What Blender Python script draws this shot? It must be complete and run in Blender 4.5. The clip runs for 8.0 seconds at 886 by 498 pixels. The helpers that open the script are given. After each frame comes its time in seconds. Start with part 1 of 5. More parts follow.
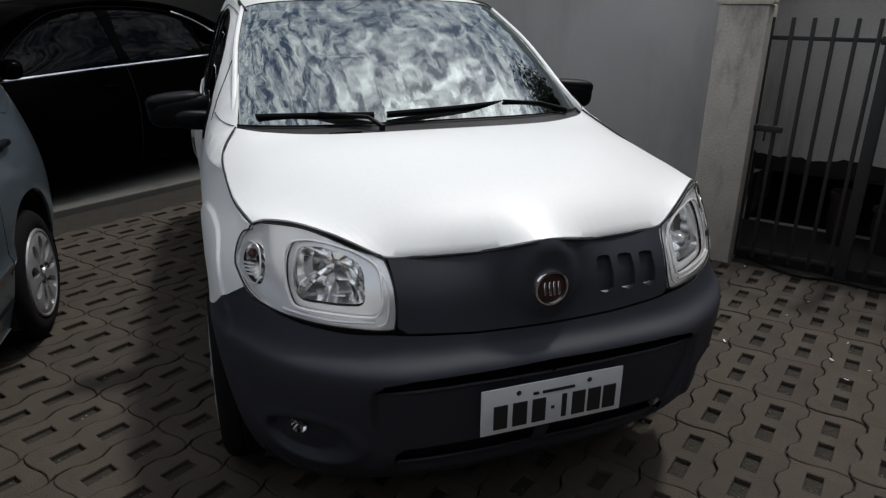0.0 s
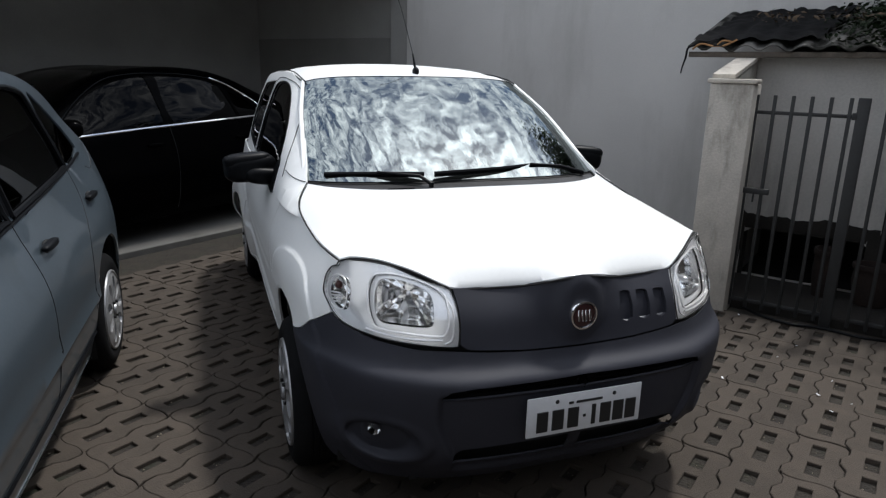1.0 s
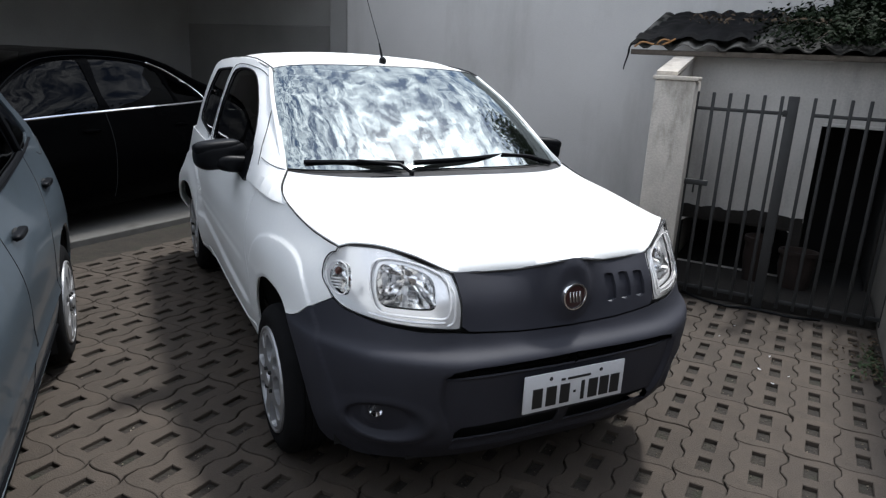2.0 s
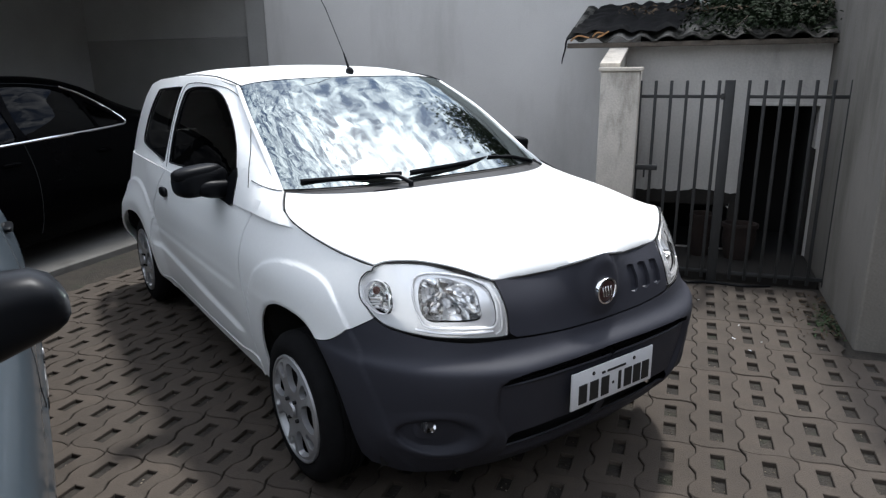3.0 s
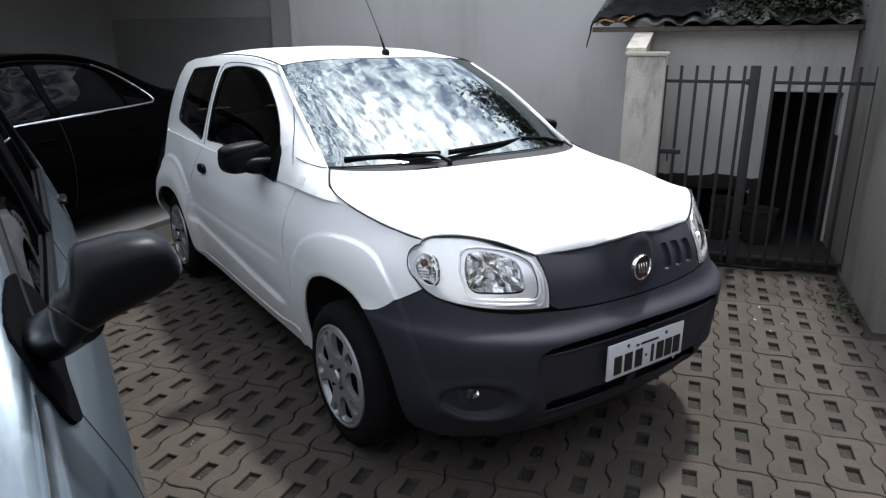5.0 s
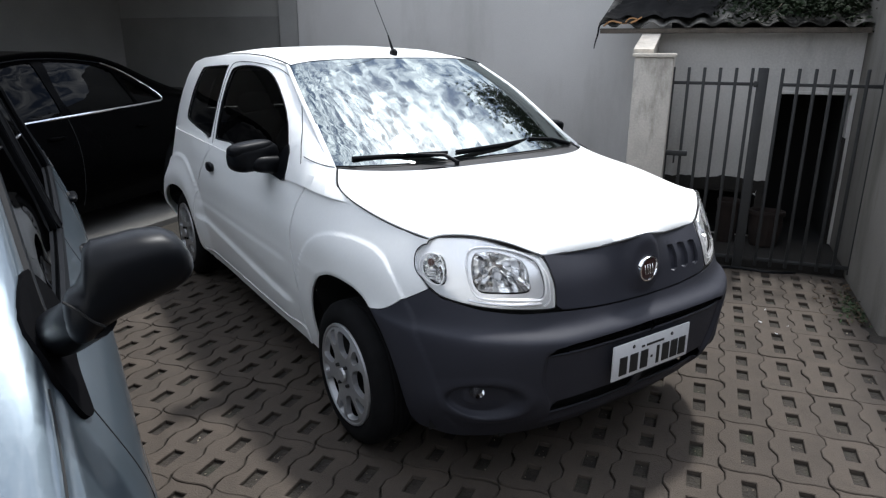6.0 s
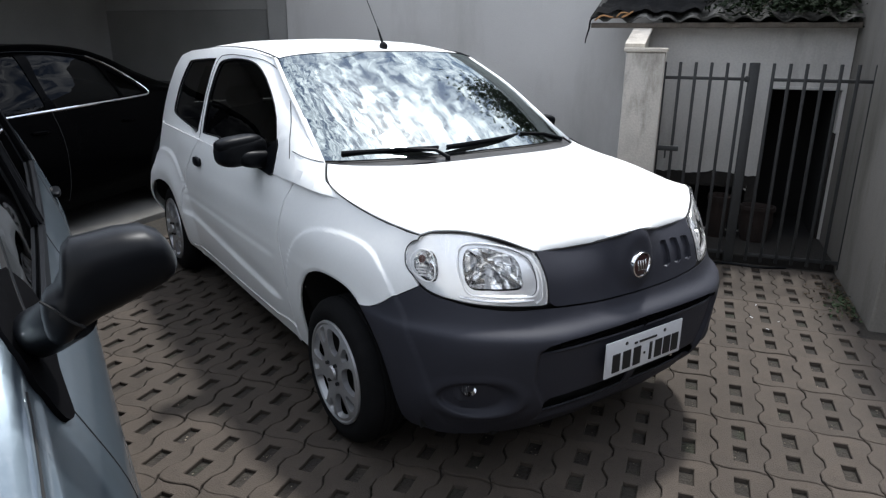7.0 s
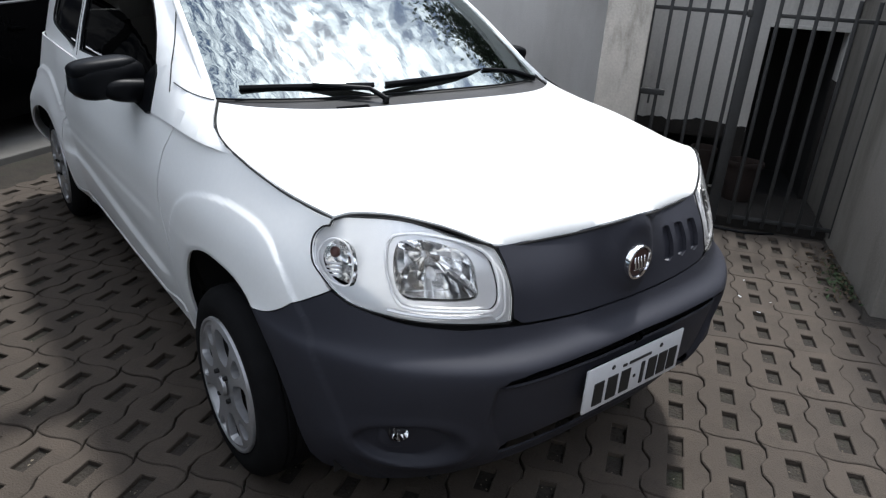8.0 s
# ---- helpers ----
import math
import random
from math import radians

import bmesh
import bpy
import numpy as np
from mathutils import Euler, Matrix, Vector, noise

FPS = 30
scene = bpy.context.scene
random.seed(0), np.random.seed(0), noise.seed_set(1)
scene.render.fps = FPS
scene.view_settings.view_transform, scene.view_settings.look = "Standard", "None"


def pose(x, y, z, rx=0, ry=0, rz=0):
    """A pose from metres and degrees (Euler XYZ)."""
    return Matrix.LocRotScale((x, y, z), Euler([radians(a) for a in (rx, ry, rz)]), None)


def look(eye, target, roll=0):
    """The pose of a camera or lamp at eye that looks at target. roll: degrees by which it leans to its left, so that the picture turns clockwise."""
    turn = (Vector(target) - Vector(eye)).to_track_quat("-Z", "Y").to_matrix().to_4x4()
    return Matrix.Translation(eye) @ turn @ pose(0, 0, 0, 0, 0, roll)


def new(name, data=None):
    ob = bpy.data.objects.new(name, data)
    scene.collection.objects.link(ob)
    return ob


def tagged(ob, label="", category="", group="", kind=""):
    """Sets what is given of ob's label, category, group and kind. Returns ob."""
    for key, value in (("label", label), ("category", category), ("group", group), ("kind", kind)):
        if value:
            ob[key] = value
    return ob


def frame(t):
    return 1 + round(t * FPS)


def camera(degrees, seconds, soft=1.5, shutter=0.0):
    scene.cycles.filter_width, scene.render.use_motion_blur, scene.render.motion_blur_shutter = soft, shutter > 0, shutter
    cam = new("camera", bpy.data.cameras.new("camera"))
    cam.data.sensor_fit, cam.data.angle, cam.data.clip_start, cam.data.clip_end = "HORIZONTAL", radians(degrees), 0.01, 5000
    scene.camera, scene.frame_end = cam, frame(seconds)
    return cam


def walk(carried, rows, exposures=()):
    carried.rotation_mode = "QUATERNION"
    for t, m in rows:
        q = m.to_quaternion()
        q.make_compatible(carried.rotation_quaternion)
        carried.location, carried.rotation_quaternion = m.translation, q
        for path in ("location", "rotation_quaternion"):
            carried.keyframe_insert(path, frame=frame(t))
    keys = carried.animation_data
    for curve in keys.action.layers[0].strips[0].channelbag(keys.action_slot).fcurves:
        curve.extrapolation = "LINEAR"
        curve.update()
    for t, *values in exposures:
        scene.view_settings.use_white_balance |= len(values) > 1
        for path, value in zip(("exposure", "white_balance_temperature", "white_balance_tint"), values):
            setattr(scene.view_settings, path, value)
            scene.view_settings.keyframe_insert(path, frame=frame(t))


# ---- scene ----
cam = camera(67.8, 8.0, 1.3)
PATH = [
    (0, (-0.744, -1.273, 1.430), (-0.126, 0.497, 0.734), 0.3),
    (0.5, (-0.851, -1.462, 1.446), (-0.215, 0.332, 0.831), 1.2),
    (1, (-1.043, -1.576, 1.489), (-0.389, 0.239, 0.961), 1.2),
    (1.5, (-1.208, -1.645, 1.507), (-0.460, 0.127, 0.963), 0.7),
    (2, (-1.289, -1.545, 1.479), (-0.418, 0.172, 0.935), 2.7),
    (2.2, (-1.311, -1.467, 1.480), (-0.376, 0.231, 0.986), 0.9),
    (3.3, (-1.722, -1.314, 1.509), (-0.6, 0.246, 0.954), -0.5),
    (3.5, (-1.752, -1.307, 1.508), (-0.658, 0.267, 0.938), -0.8),
    (4, (-1.764, -1.308, 1.506), (-0.687, 0.269, 0.912), -0.6),
    (4.5, (-1.771, -1.33, 1.505), (-0.687, 0.244, 0.915), -0.3),
    (6, (-1.79, -1.349, 1.508), (-0.725, 0.238, 0.919), 0.2),
    (6.5, (-1.792, -1.345, 1.504), (-0.706, 0.23, 0.919), 0.5),
    (7, (-1.775, -1.322, 1.502), (-0.688, 0.245, 0.899), 0.4),
    (7.5, (-1.652, -1.187, 1.467), (-0.554, 0.345, 0.799), -0.0),
    (7.7, (-1.533, -1.07, 1.461), (-0.407, 0.422, 0.752), 1.0),
    (8, (-1.341, -0.831, 1.442), (-0.191, 0.598, 0.644), 3.5),
]
walk(cam, [(t, look(eye, target, roll)) for t, eye, target, roll in PATH], [(0, -0.58, 6250, 10), (1, -0.02, 6100, 10), (2, 0.44, 6000, 10), (3.3, 0.56, 6000, 10), (8, 0.56, 6000, 10)])

# ---- light ----
SUN_FROM = (3.52, 1.8, 8.86)
PLACE = pose(0, 0, 0, 0, 0, 35)  # walls and paving stand 35 degrees round from the white car
world = bpy.data.worlds.new("sky")
scene.world = world
world.use_nodes = True
wn, wl = world.node_tree.nodes, world.node_tree.links
wn.clear()
sky = wn.new("ShaderNodeTexSky")
sky.sky_type, sky.sun_disc = "NISHITA", False
sky.sun_elevation, sky.sun_rotation = radians(66), radians(63)
coord = wn.new("ShaderNodeTexCoord")
mapping = wn.new("ShaderNodeMapping")
mapping.inputs["Scale"].default_value = (1.9, 0.85, 1.3)
mapping.inputs["Rotation"].default_value = (0, 0, radians(28))
cloud = wn.new("ShaderNodeTexNoise")
cloud.inputs["Scale"].default_value, cloud.inputs["Detail"].default_value = 13.0, 12.0
cloud.inputs["Roughness"].default_value, cloud.inputs["Distortion"].default_value = 0.66, 0.9
ramp = wn.new("ShaderNodeValToRGB")
ramp.color_ramp.elements[0].position, ramp.color_ramp.elements[1].position = 0.41, 0.67
bg_sky, bg_cloud = wn.new("ShaderNodeBackground"), wn.new("ShaderNodeBackground")
bg_sky.inputs["Strength"].default_value = 0.10
bg_cloud.inputs["Color"].default_value = (1.0, 0.99, 0.97, 1)
mix = wn.new("ShaderNodeMixShader")
wout = wn.new("ShaderNodeOutputWorld")
# thin cloud glows more strongly towards the sun behind it
aim = wn.new("ShaderNodeVectorMath")
aim.operation = "DOT_PRODUCT"
aim.inputs[1].default_value = Vector(SUN_FROM).normalized()
near_sun, glow = wn.new("ShaderNodeMapRange"), wn.new("ShaderNodeMath")
near_sun.inputs["From Min"].default_value, near_sun.inputs["From Max"].default_value = 0.0, 1.0
near_sun.inputs["To Min"].default_value, near_sun.inputs["To Max"].default_value = 0.0, 1.0
glow.operation, glow.inputs[1].default_value = "POWER", 24.0
lift = wn.new("ShaderNodeMath")
lift.operation = "MULTIPLY_ADD"
lift.inputs[1].default_value, lift.inputs[2].default_value = 3.6, 2.25
wl.new(coord.outputs["Generated"], aim.inputs[0])
wl.new(aim.outputs["Value"], near_sun.inputs["Value"])
wl.new(near_sun.outputs["Result"], glow.inputs[0])
wl.new(glow.outputs["Value"], lift.inputs[0])
wl.new(lift.outputs["Value"], bg_cloud.inputs["Strength"])
wl.new(coord.outputs["Generated"], mapping.inputs["Vector"])
wl.new(mapping.outputs["Vector"], cloud.inputs["Vector"])
wl.new(cloud.outputs["Fac"], ramp.inputs["Fac"])
wl.new(sky.outputs["Color"], bg_sky.inputs["Color"])
wl.new(ramp.outputs["Color"], mix.inputs["Fac"])
wl.new(bg_sky.outputs["Background"], mix.inputs[1])
wl.new(bg_cloud.outputs["Background"], mix.inputs[2])
wl.new(mix.outputs["Shader"], wout.inputs["Surface"])
sun = new("sun", bpy.data.lights.new("sun", "SUN"))
sun.data.energy, sun.data.angle, sun.data.color = 3.0, radians(5), (1.0, 0.95, 0.87)
sun.matrix_world = look(SUN_FROM, (0, 0, 0))


# ---- materials ----
def mat(name, col, rough=0.5, metal=0.0, var=0.12, scale=6.0, bump=0.0, bscale=80.0, coat=0.0, rvar=0.08, stain=None, stain_scale=1.2, stain_at=(0.55, 0.75), spec=0.5, piece=0.0, streak=0.0):
    m = bpy.data.materials.new(name)
    m.use_nodes = True
    n, l = m.node_tree.nodes, m.node_tree.links
    b = n["Principled BSDF"]
    tc = n.new("ShaderNodeTexCoord")
    a = n.new("ShaderNodeTexNoise")
    a.inputs["Scale"].default_value, a.inputs["Detail"].default_value = scale, 6
    l.new(tc.outputs["Object"], a.inputs["Vector"])
    r = n.new("ShaderNodeMapRange")
    r.inputs["From Min"].default_value, r.inputs["From Max"].default_value = 0.3, 0.7
    r.inputs["To Min"].default_value, r.inputs["To Max"].default_value = 1 - var, 1 + var
    l.new(a.outputs["Fac"], r.inputs["Value"])
    f = n.new("ShaderNodeTexNoise")
    f.inputs["Scale"].default_value, f.inputs["Detail"].default_value = bscale, 4
    l.new(tc.outputs["Object"], f.inputs["Vector"])
    r2 = n.new("ShaderNodeMapRange")
    r2.inputs["From Min"].default_value, r2.inputs["From Max"].default_value = 0.3, 0.7
    r2.inputs["To Min"].default_value, r2.inputs["To Max"].default_value = 1 - var * 0.6, 1 + var * 0.6
    l.new(f.outputs["Fac"], r2.inputs["Value"])
    mul = n.new("ShaderNodeMath")
    mul.operation = "MULTIPLY"
    l.new(r.outputs["Result"], mul.inputs[0])
    l.new(r2.outputs["Result"], mul.inputs[1])
    fac = mul.outputs["Value"]
    if piece:
        oi = n.new("ShaderNodeObjectInfo")
        r3 = n.new("ShaderNodeMapRange")
        r3.inputs["To Min"].default_value, r3.inputs["To Max"].default_value = 1 - piece, 1 + piece
        l.new(oi.outputs["Random"], r3.inputs["Value"])
        m3 = n.new("ShaderNodeMath")
        m3.operation = "MULTIPLY"
        l.new(fac, m3.inputs[0])
        l.new(r3.outputs["Result"], m3.inputs[1])
        fac = m3.outputs["Value"]
    tint = n.new("ShaderNodeVectorMath")
    tint.operation = "SCALE"
    tint.inputs[0].default_value = col
    l.new(fac, tint.inputs["Scale"])
    colour = tint.outputs["Vector"]
    if stain:
        s = n.new("ShaderNodeTexNoise")
        s.inputs["Scale"].default_value, s.inputs["Detail"].default_value, s.inputs["Roughness"].default_value = stain_scale, 8, 0.65
        if streak:
            mp = n.new("ShaderNodeMapping")
            mp.inputs["Scale"].default_value = (1, 1, streak)
            l.new(tc.outputs["Object"], mp.inputs["Vector"])
            l.new(mp.outputs["Vector"], s.inputs["Vector"])
        else:
            l.new(tc.outputs["Object"], s.inputs["Vector"])
        sr = n.new("ShaderNodeMapRange")
        sr.inputs["From Min"].default_value, sr.inputs["From Max"].default_value = stain_at
        l.new(s.outputs["Fac"], sr.inputs["Value"])
        mx = n.new("ShaderNodeMix")
        mx.data_type = "RGBA"
        l.new(sr.outputs["Result"], mx.inputs["Factor"])
        l.new(colour, mx.inputs["A"])
        mx.inputs["B"].default_value = (*stain, 1)
        colour = mx.outputs["Result"]
    l.new(colour, b.inputs["Base Color"])
    rr = n.new("ShaderNodeMapRange")
    rr.inputs["To Min"].default_value, rr.inputs["To Max"].default_value = max(0.02, rough - rvar), min(1, rough + rvar)
    l.new(a.outputs["Fac"], rr.inputs["Value"])
    l.new(rr.outputs["Result"], b.inputs["Roughness"])
    b.inputs["Metallic"].default_value = metal
    b.inputs["Specular IOR Level"].default_value = spec
    if coat:
        b.inputs["Coat Weight"].default_value, b.inputs["Coat Roughness"].default_value = coat, 0.03
    if bump:
        bp = n.new("ShaderNodeBump")
        bp.inputs["Strength"].default_value, bp.inputs["Distance"].default_value = bump, 0.01
        l.new(f.outputs["Fac"], bp.inputs["Height"])
        l.new(bp.outputs["Normal"], b.inputs["Normal"])
    return m


def glass(name, tint, ior=1.5, rough=0.02, ripple=0.0, ripple_scale=(6, 6, 6), gloss=(1, 1, 1)):
    m = bpy.data.materials.new(name)
    m.use_nodes = True
    n, l = m.node_tree.nodes, m.node_tree.links
    n.clear()
    t, g, fr, mx, o = (n.new("ShaderNode" + k) for k in ("BsdfTransparent", "BsdfGlossy", "Fresnel", "MixShader", "OutputMaterial"))
    t.inputs["Color"].default_value = (*tint, 1)
    g.inputs["Roughness"].default_value = rough
    g.inputs["Color"].default_value = (*gloss, 1)
    fr.inputs["IOR"].default_value = ior
    l.new(fr.outputs["Fac"], mx.inputs["Fac"])
    l.new(t.outputs["BSDF"], mx.inputs[1])
    l.new(g.outputs["BSDF"], mx.inputs[2])
    l.new(mx.outputs["Shader"], o.inputs["Surface"])
    if ripple:
        tc, mp, no, bp = (n.new("ShaderNode" + k) for k in ("TexCoord", "Mapping", "TexNoise", "Bump"))
        mp.inputs["Scale"].default_value = ripple_scale
        no.inputs["Scale"].default_value, no.inputs["Detail"].default_value = 1.0, 5
        bp.inputs["Strength"].default_value, bp.inputs["Distance"].default_value = ripple, 0.01
        l.new(tc.outputs["Object"], mp.inputs["Vector"])
        l.new(mp.outputs["Vector"], no.inputs["Vector"])
        l.new(no.outputs["Fac"], bp.inputs["Height"])
        l.new(bp.outputs["Normal"], g.inputs["Normal"])
    return m


WHITE = mat("white_car_paint", (0.83, 0.84, 0.83), 0.42, var=0.02, scale=2, coat=0.12, rvar=0.05)
PLASTIC = mat("dark_grey_plastic", (0.0275, 0.0285, 0.0375), 0.60, var=0.10, scale=5, bump=0.12, bscale=900, rvar=0.06, spec=0.27)
SLOT = mat("black_slot_plastic", (0.004, 0.004, 0.0045), 0.9, spec=0.02)
RUBBER = mat("tyre_rubber", (0.008, 0.008, 0.0085), 0.9, var=0.2, scale=20, bump=0.2, bscale=300, spec=0.1)
BLACK = mat("black_trim", (0.0036, 0.0040, 0.0050), 0.42, var=0.15, spec=0.12)
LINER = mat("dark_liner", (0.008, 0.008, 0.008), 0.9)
SILVER = mat("silver_wheel_paint", (0.36, 0.363, 0.37), 0.35, metal=0.5, var=0.08, scale=12, stain=(0.22, 0.20, 0.18), stain_scale=9, stain_at=(0.6, 0.9))
CHROME = mat("chrome", (0.85, 0.85, 0.86), 0.08, metal=1.0, var=0.02, rvar=0.03)
REFLECT = mat("lamp_reflector", (0.97, 0.97, 0.97), 0.11, metal=1.0, var=0.04, scale=30)
HOUSING = mat("lamp_housing", (0.94, 0.94, 0.95), 0.20, metal=0.50, var=0.03)
BEZEL = mat("bright_lamp_bezel", (0.95, 0.95, 0.96), 0.16, metal=0.35, var=0.02)
TRIM_PALE = mat("pale_lip_plastic", (0.20, 0.20, 0.21), 0.5, var=0.15)
AMBER = mat("amber_bulb", (0.09, 0.032, 0.024), 0.3)
LENS = glass("clear_lens", (0.985, 0.99, 0.99), 1.40)
WINDSHIELD = glass("windscreen_glass", (0.16, 0.18, 0.18), 3.7, 0.02, 0.042, (16, 6, 6), (0.87, 0.96, 0.95))
TINTED = glass("tinted_glass", (0.07, 0.073, 0.074), 1.40)
DARKGLASS = glass("dark_tinted_glass", (0.005, 0.006, 0.008), 1.18)
GREYGLASS = glass("smoked_glass", (0.010, 0.012, 0.014), 1.36)
SEAT = mat("dark_seat_cloth", (0.03, 0.03, 0.033), 0.95, bump=0.2, bscale=400)
DASH = mat("dashboard_plastic", (0.035, 0.035, 0.037), 0.6, bump=0.1, bscale=500)
BADGE = mat("badge_red", (0.035, 0.008, 0.010), 0.3, coat=0.5)
PLATE = mat("plate_grey", (0.62, 0.63, 0.65), 0.4, var=0.04)
INK = mat("black_ink", (0.01, 0.01, 0.01), 0.6)
GREYPAINT = mat("blue_grey_metallic_paint", (0.112, 0.142, 0.168), 0.38, metal=0.6, var=0.05, scale=3, coat=0.7, stain=(0.088, 0.109, 0.124), stain_scale=2.5)
MIRRORBLACK = mat("satin_black_moulding", (0.0042, 0.0048, 0.0062), 0.36, var=0.12, bump=0.05, bscale=600, spec=0.15)
COWLGREY = mat("sun_faded_black_plastic", (0.018, 0.018, 0.0195), 0.45, var=0.2, scale=9, bump=0.1, bscale=300)
BROWN = mat("dirty_brown_clay", (0.016, 0.009, 0.0065), 0.9, var=0.25, scale=9, bump=0.3, bscale=60)
BLACKPAINT = mat("black_car_paint", (0.0010, 0.0010, 0.0012), 0.2, var=0.1, spec=0.02)
WALLGREY = mat("grey_rendered_wall", (0.52, 0.51, 0.495), 0.9, var=0.06, scale=1.1, bump=0.25, bscale=120, stain=(0.35, 0.34, 0.32), stain_scale=1.6, stain_at=(0.5, 0.85), streak=0.25)
# paint of the unseen west wall, kept pale to bounce fill light
BOUNCEWALL = mat("pale_bounce_paint", (0.74, 0.73, 0.70), 0.9, var=0.06, scale=1.1, bump=0.25, bscale=120, stain=(0.6, 0.58, 0.54), stain_scale=1.4, stain_at=(0.5, 0.85), streak=0.25)
# brown of the unseen street wall, kept dark to cut bounced light
DARKWALL = mat("sky_block_brown", (0.07, 0.06, 0.05), 0.9, var=0.15, scale=2, bump=0.2, bscale=60)
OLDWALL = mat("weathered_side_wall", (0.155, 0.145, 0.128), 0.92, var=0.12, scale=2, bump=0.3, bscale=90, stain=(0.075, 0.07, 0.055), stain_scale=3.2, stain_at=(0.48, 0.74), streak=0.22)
CARPORT = mat("dull_painted_wall", (0.32, 0.317, 0.305), 0.9, var=0.08, scale=2, bump=0.2, bscale=90)
BAND = mat("dull_lower_paint", (0.23, 0.226, 0.218), 0.9, var=0.08, scale=2, bump=0.2, bscale=90)
PILLAR = mat("weathered_render", (0.46, 0.43, 0.385), 0.92, var=0.12, scale=5, bump=0.4, bscale=70, stain=(0.11, 0.098, 0.072), stain_scale=5.0, stain_at=(0.50, 0.74), streak=0.3)
CAPMAT = mat("pale_mortar_cap", (0.50, 0.46, 0.40), 0.9, var=0.15, scale=9, bump=0.4, bscale=60, stain=(0.25, 0.2, 0.15), stain_scale=7, stain_at=(0.55, 0.8))
SHEDWALL = mat("shed_render", (0.46, 0.445, 0.42), 0.92, var=0.1, scale=2, bump=0.3, bscale=60, stain=(0.17, 0.16, 0.145), stain_scale=3.0, stain_at=(0.5, 0.85), streak=0.3)
# near-black colour holding both dirt and the shade behind the gate
DIRTSHADE = mat("dirt_and_shade_render", (0.014, 0.012, 0.010), 0.95, var=0.3, scale=5, bump=0.4, bscale=60)
IRON = mat("dark_painted_iron", (0.014, 0.0145, 0.015), 0.6, metal=0.0, var=0.25, scale=30, bump=0.2, bscale=200)
ROOFTILE = mat("fibre_cement", (0.14, 0.135, 0.125), 0.95, spec=0.1, var=0.25, scale=6, bump=0.4, bscale=60, stain=(0.012, 0.012, 0.010), stain_scale=3.5, stain_at=(0.40, 0.58))
WOOD = mat("old_board", (0.09, 0.075, 0.06), 0.85, var=0.25, scale=12, bump=0.4, bscale=70)
CONCRETE = mat("concrete_paver", (0.054, 0.0425, 0.0325), 0.92, var=0.12, scale=9, bump=0.5, bscale=160, stain=(0.026, 0.021, 0.016), stain_scale=3, stain_at=(0.5, 0.8), piece=0.12)
SLAB = mat("concrete_slab", (0.10, 0.097, 0.09), 0.92, var=0.12, scale=5, bump=0.35, bscale=120, stain=(0.06, 0.057, 0.05), stain_scale=3)
SOIL = mat("dark_soil", (0.022, 0.018, 0.013), 1.0, var=0.4, scale=14, bump=0.9, bscale=90, stain=(0.016, 0.022, 0.009), stain_scale=5)
GRIT = mat("pale_grit", (0.20, 0.17, 0.13), 0.9, var=0.5, scale=40)
LEAF = mat("dark_leaf", (0.036, 0.056, 0.026), 0.7, spec=0.2, var=0.4, scale=8)
DARKLEAF = mat("creeper_leaf", (0.010, 0.017, 0.007), 0.75, spec=0.12, var=0.4, scale=8)
DRYLEAF = mat("dry_leaf", (0.06, 0.04, 0.022), 0.9, var=0.4, scale=9)
BARK = mat("bark", (0.10, 0.08, 0.06), 0.95, var=0.3, scale=12, bump=0.6, bscale=50)


# ---- shape tools ----
def link(name, bm, material, parent=None, smooth=40):
    me = bpy.data.meshes.new(name)
    bm.to_mesh(me)
    bm.free()
    me.materials.append(material)
    if smooth:
        me.shade_smooth()
        me.set_sharp_from_angle(angle=radians(smooth))
    ob = new(name, me)
    if parent:
        ob.parent = parent
    return ob


def part(name, bm, material, parent, label="", smooth=40):
    ob = link(name, bm, material, parent, smooth)
    return tagged(ob, label) if label else ob


def thing(name, m, label, category, group="", kind=""):
    ob = new(name)
    ob.empty_display_size = 0.1
    ob.matrix_world = m
    return tagged(ob, label, category, group, kind)


def box(x0, x1, y0, y1, z0, z1, bevel=0.0, seg=2, m=None):
    bm = bmesh.new()
    bmesh.ops.create_cube(bm, size=1)
    for v in bm.verts:
        v.co = Vector(((x0 + x1) / 2 + v.co.x * (x1 - x0), (y0 + y1) / 2 + v.co.y * (y1 - y0), (z0 + z1) / 2 + v.co.z * (z1 - z0)))
    if bevel:
        bmesh.ops.bevel(bm, geom=bm.edges[:], offset=bevel, segments=seg, affect="EDGES", profile=0.5)
    if m:
        bm.transform(m)
    return bm


def join(*bms):
    out = bmesh.new()
    for b in bms:
        me = bpy.data.meshes.new("tmp")
        b.to_mesh(me)
        b.free()
        out.from_mesh(me)
        bpy.data.meshes.remove(me)
    return out


def tube(points, radius, n=8, taper=None):
    """A round bar along points; taper: the radius at the end."""
    bm = bmesh.new()
    pts = [Vector(p) for p in points]
    rings = []
    for i, p in enumerate(pts):
        d = (pts[min(i + 1, len(pts) - 1)] - pts[max(i - 1, 0)]).normalized()
        q = d.to_track_quat("Z", "Y")
        r = radius if taper is None else radius + (taper - radius) * i / (len(pts) - 1)
        rings.append([bm.verts.new(p + q @ Vector((r * math.cos(6.28318 * k / n), r * math.sin(6.28318 * k / n), 0))) for k in range(n)])
    for a, b in zip(rings, rings[1:]):
        for k in range(n):
            bm.faces.new((a[k], a[(k + 1) % n], b[(k + 1) % n], b[k]))
    bm.faces.new(rings[0][::-1])
    bm.faces.new(rings[-1])
    return bm


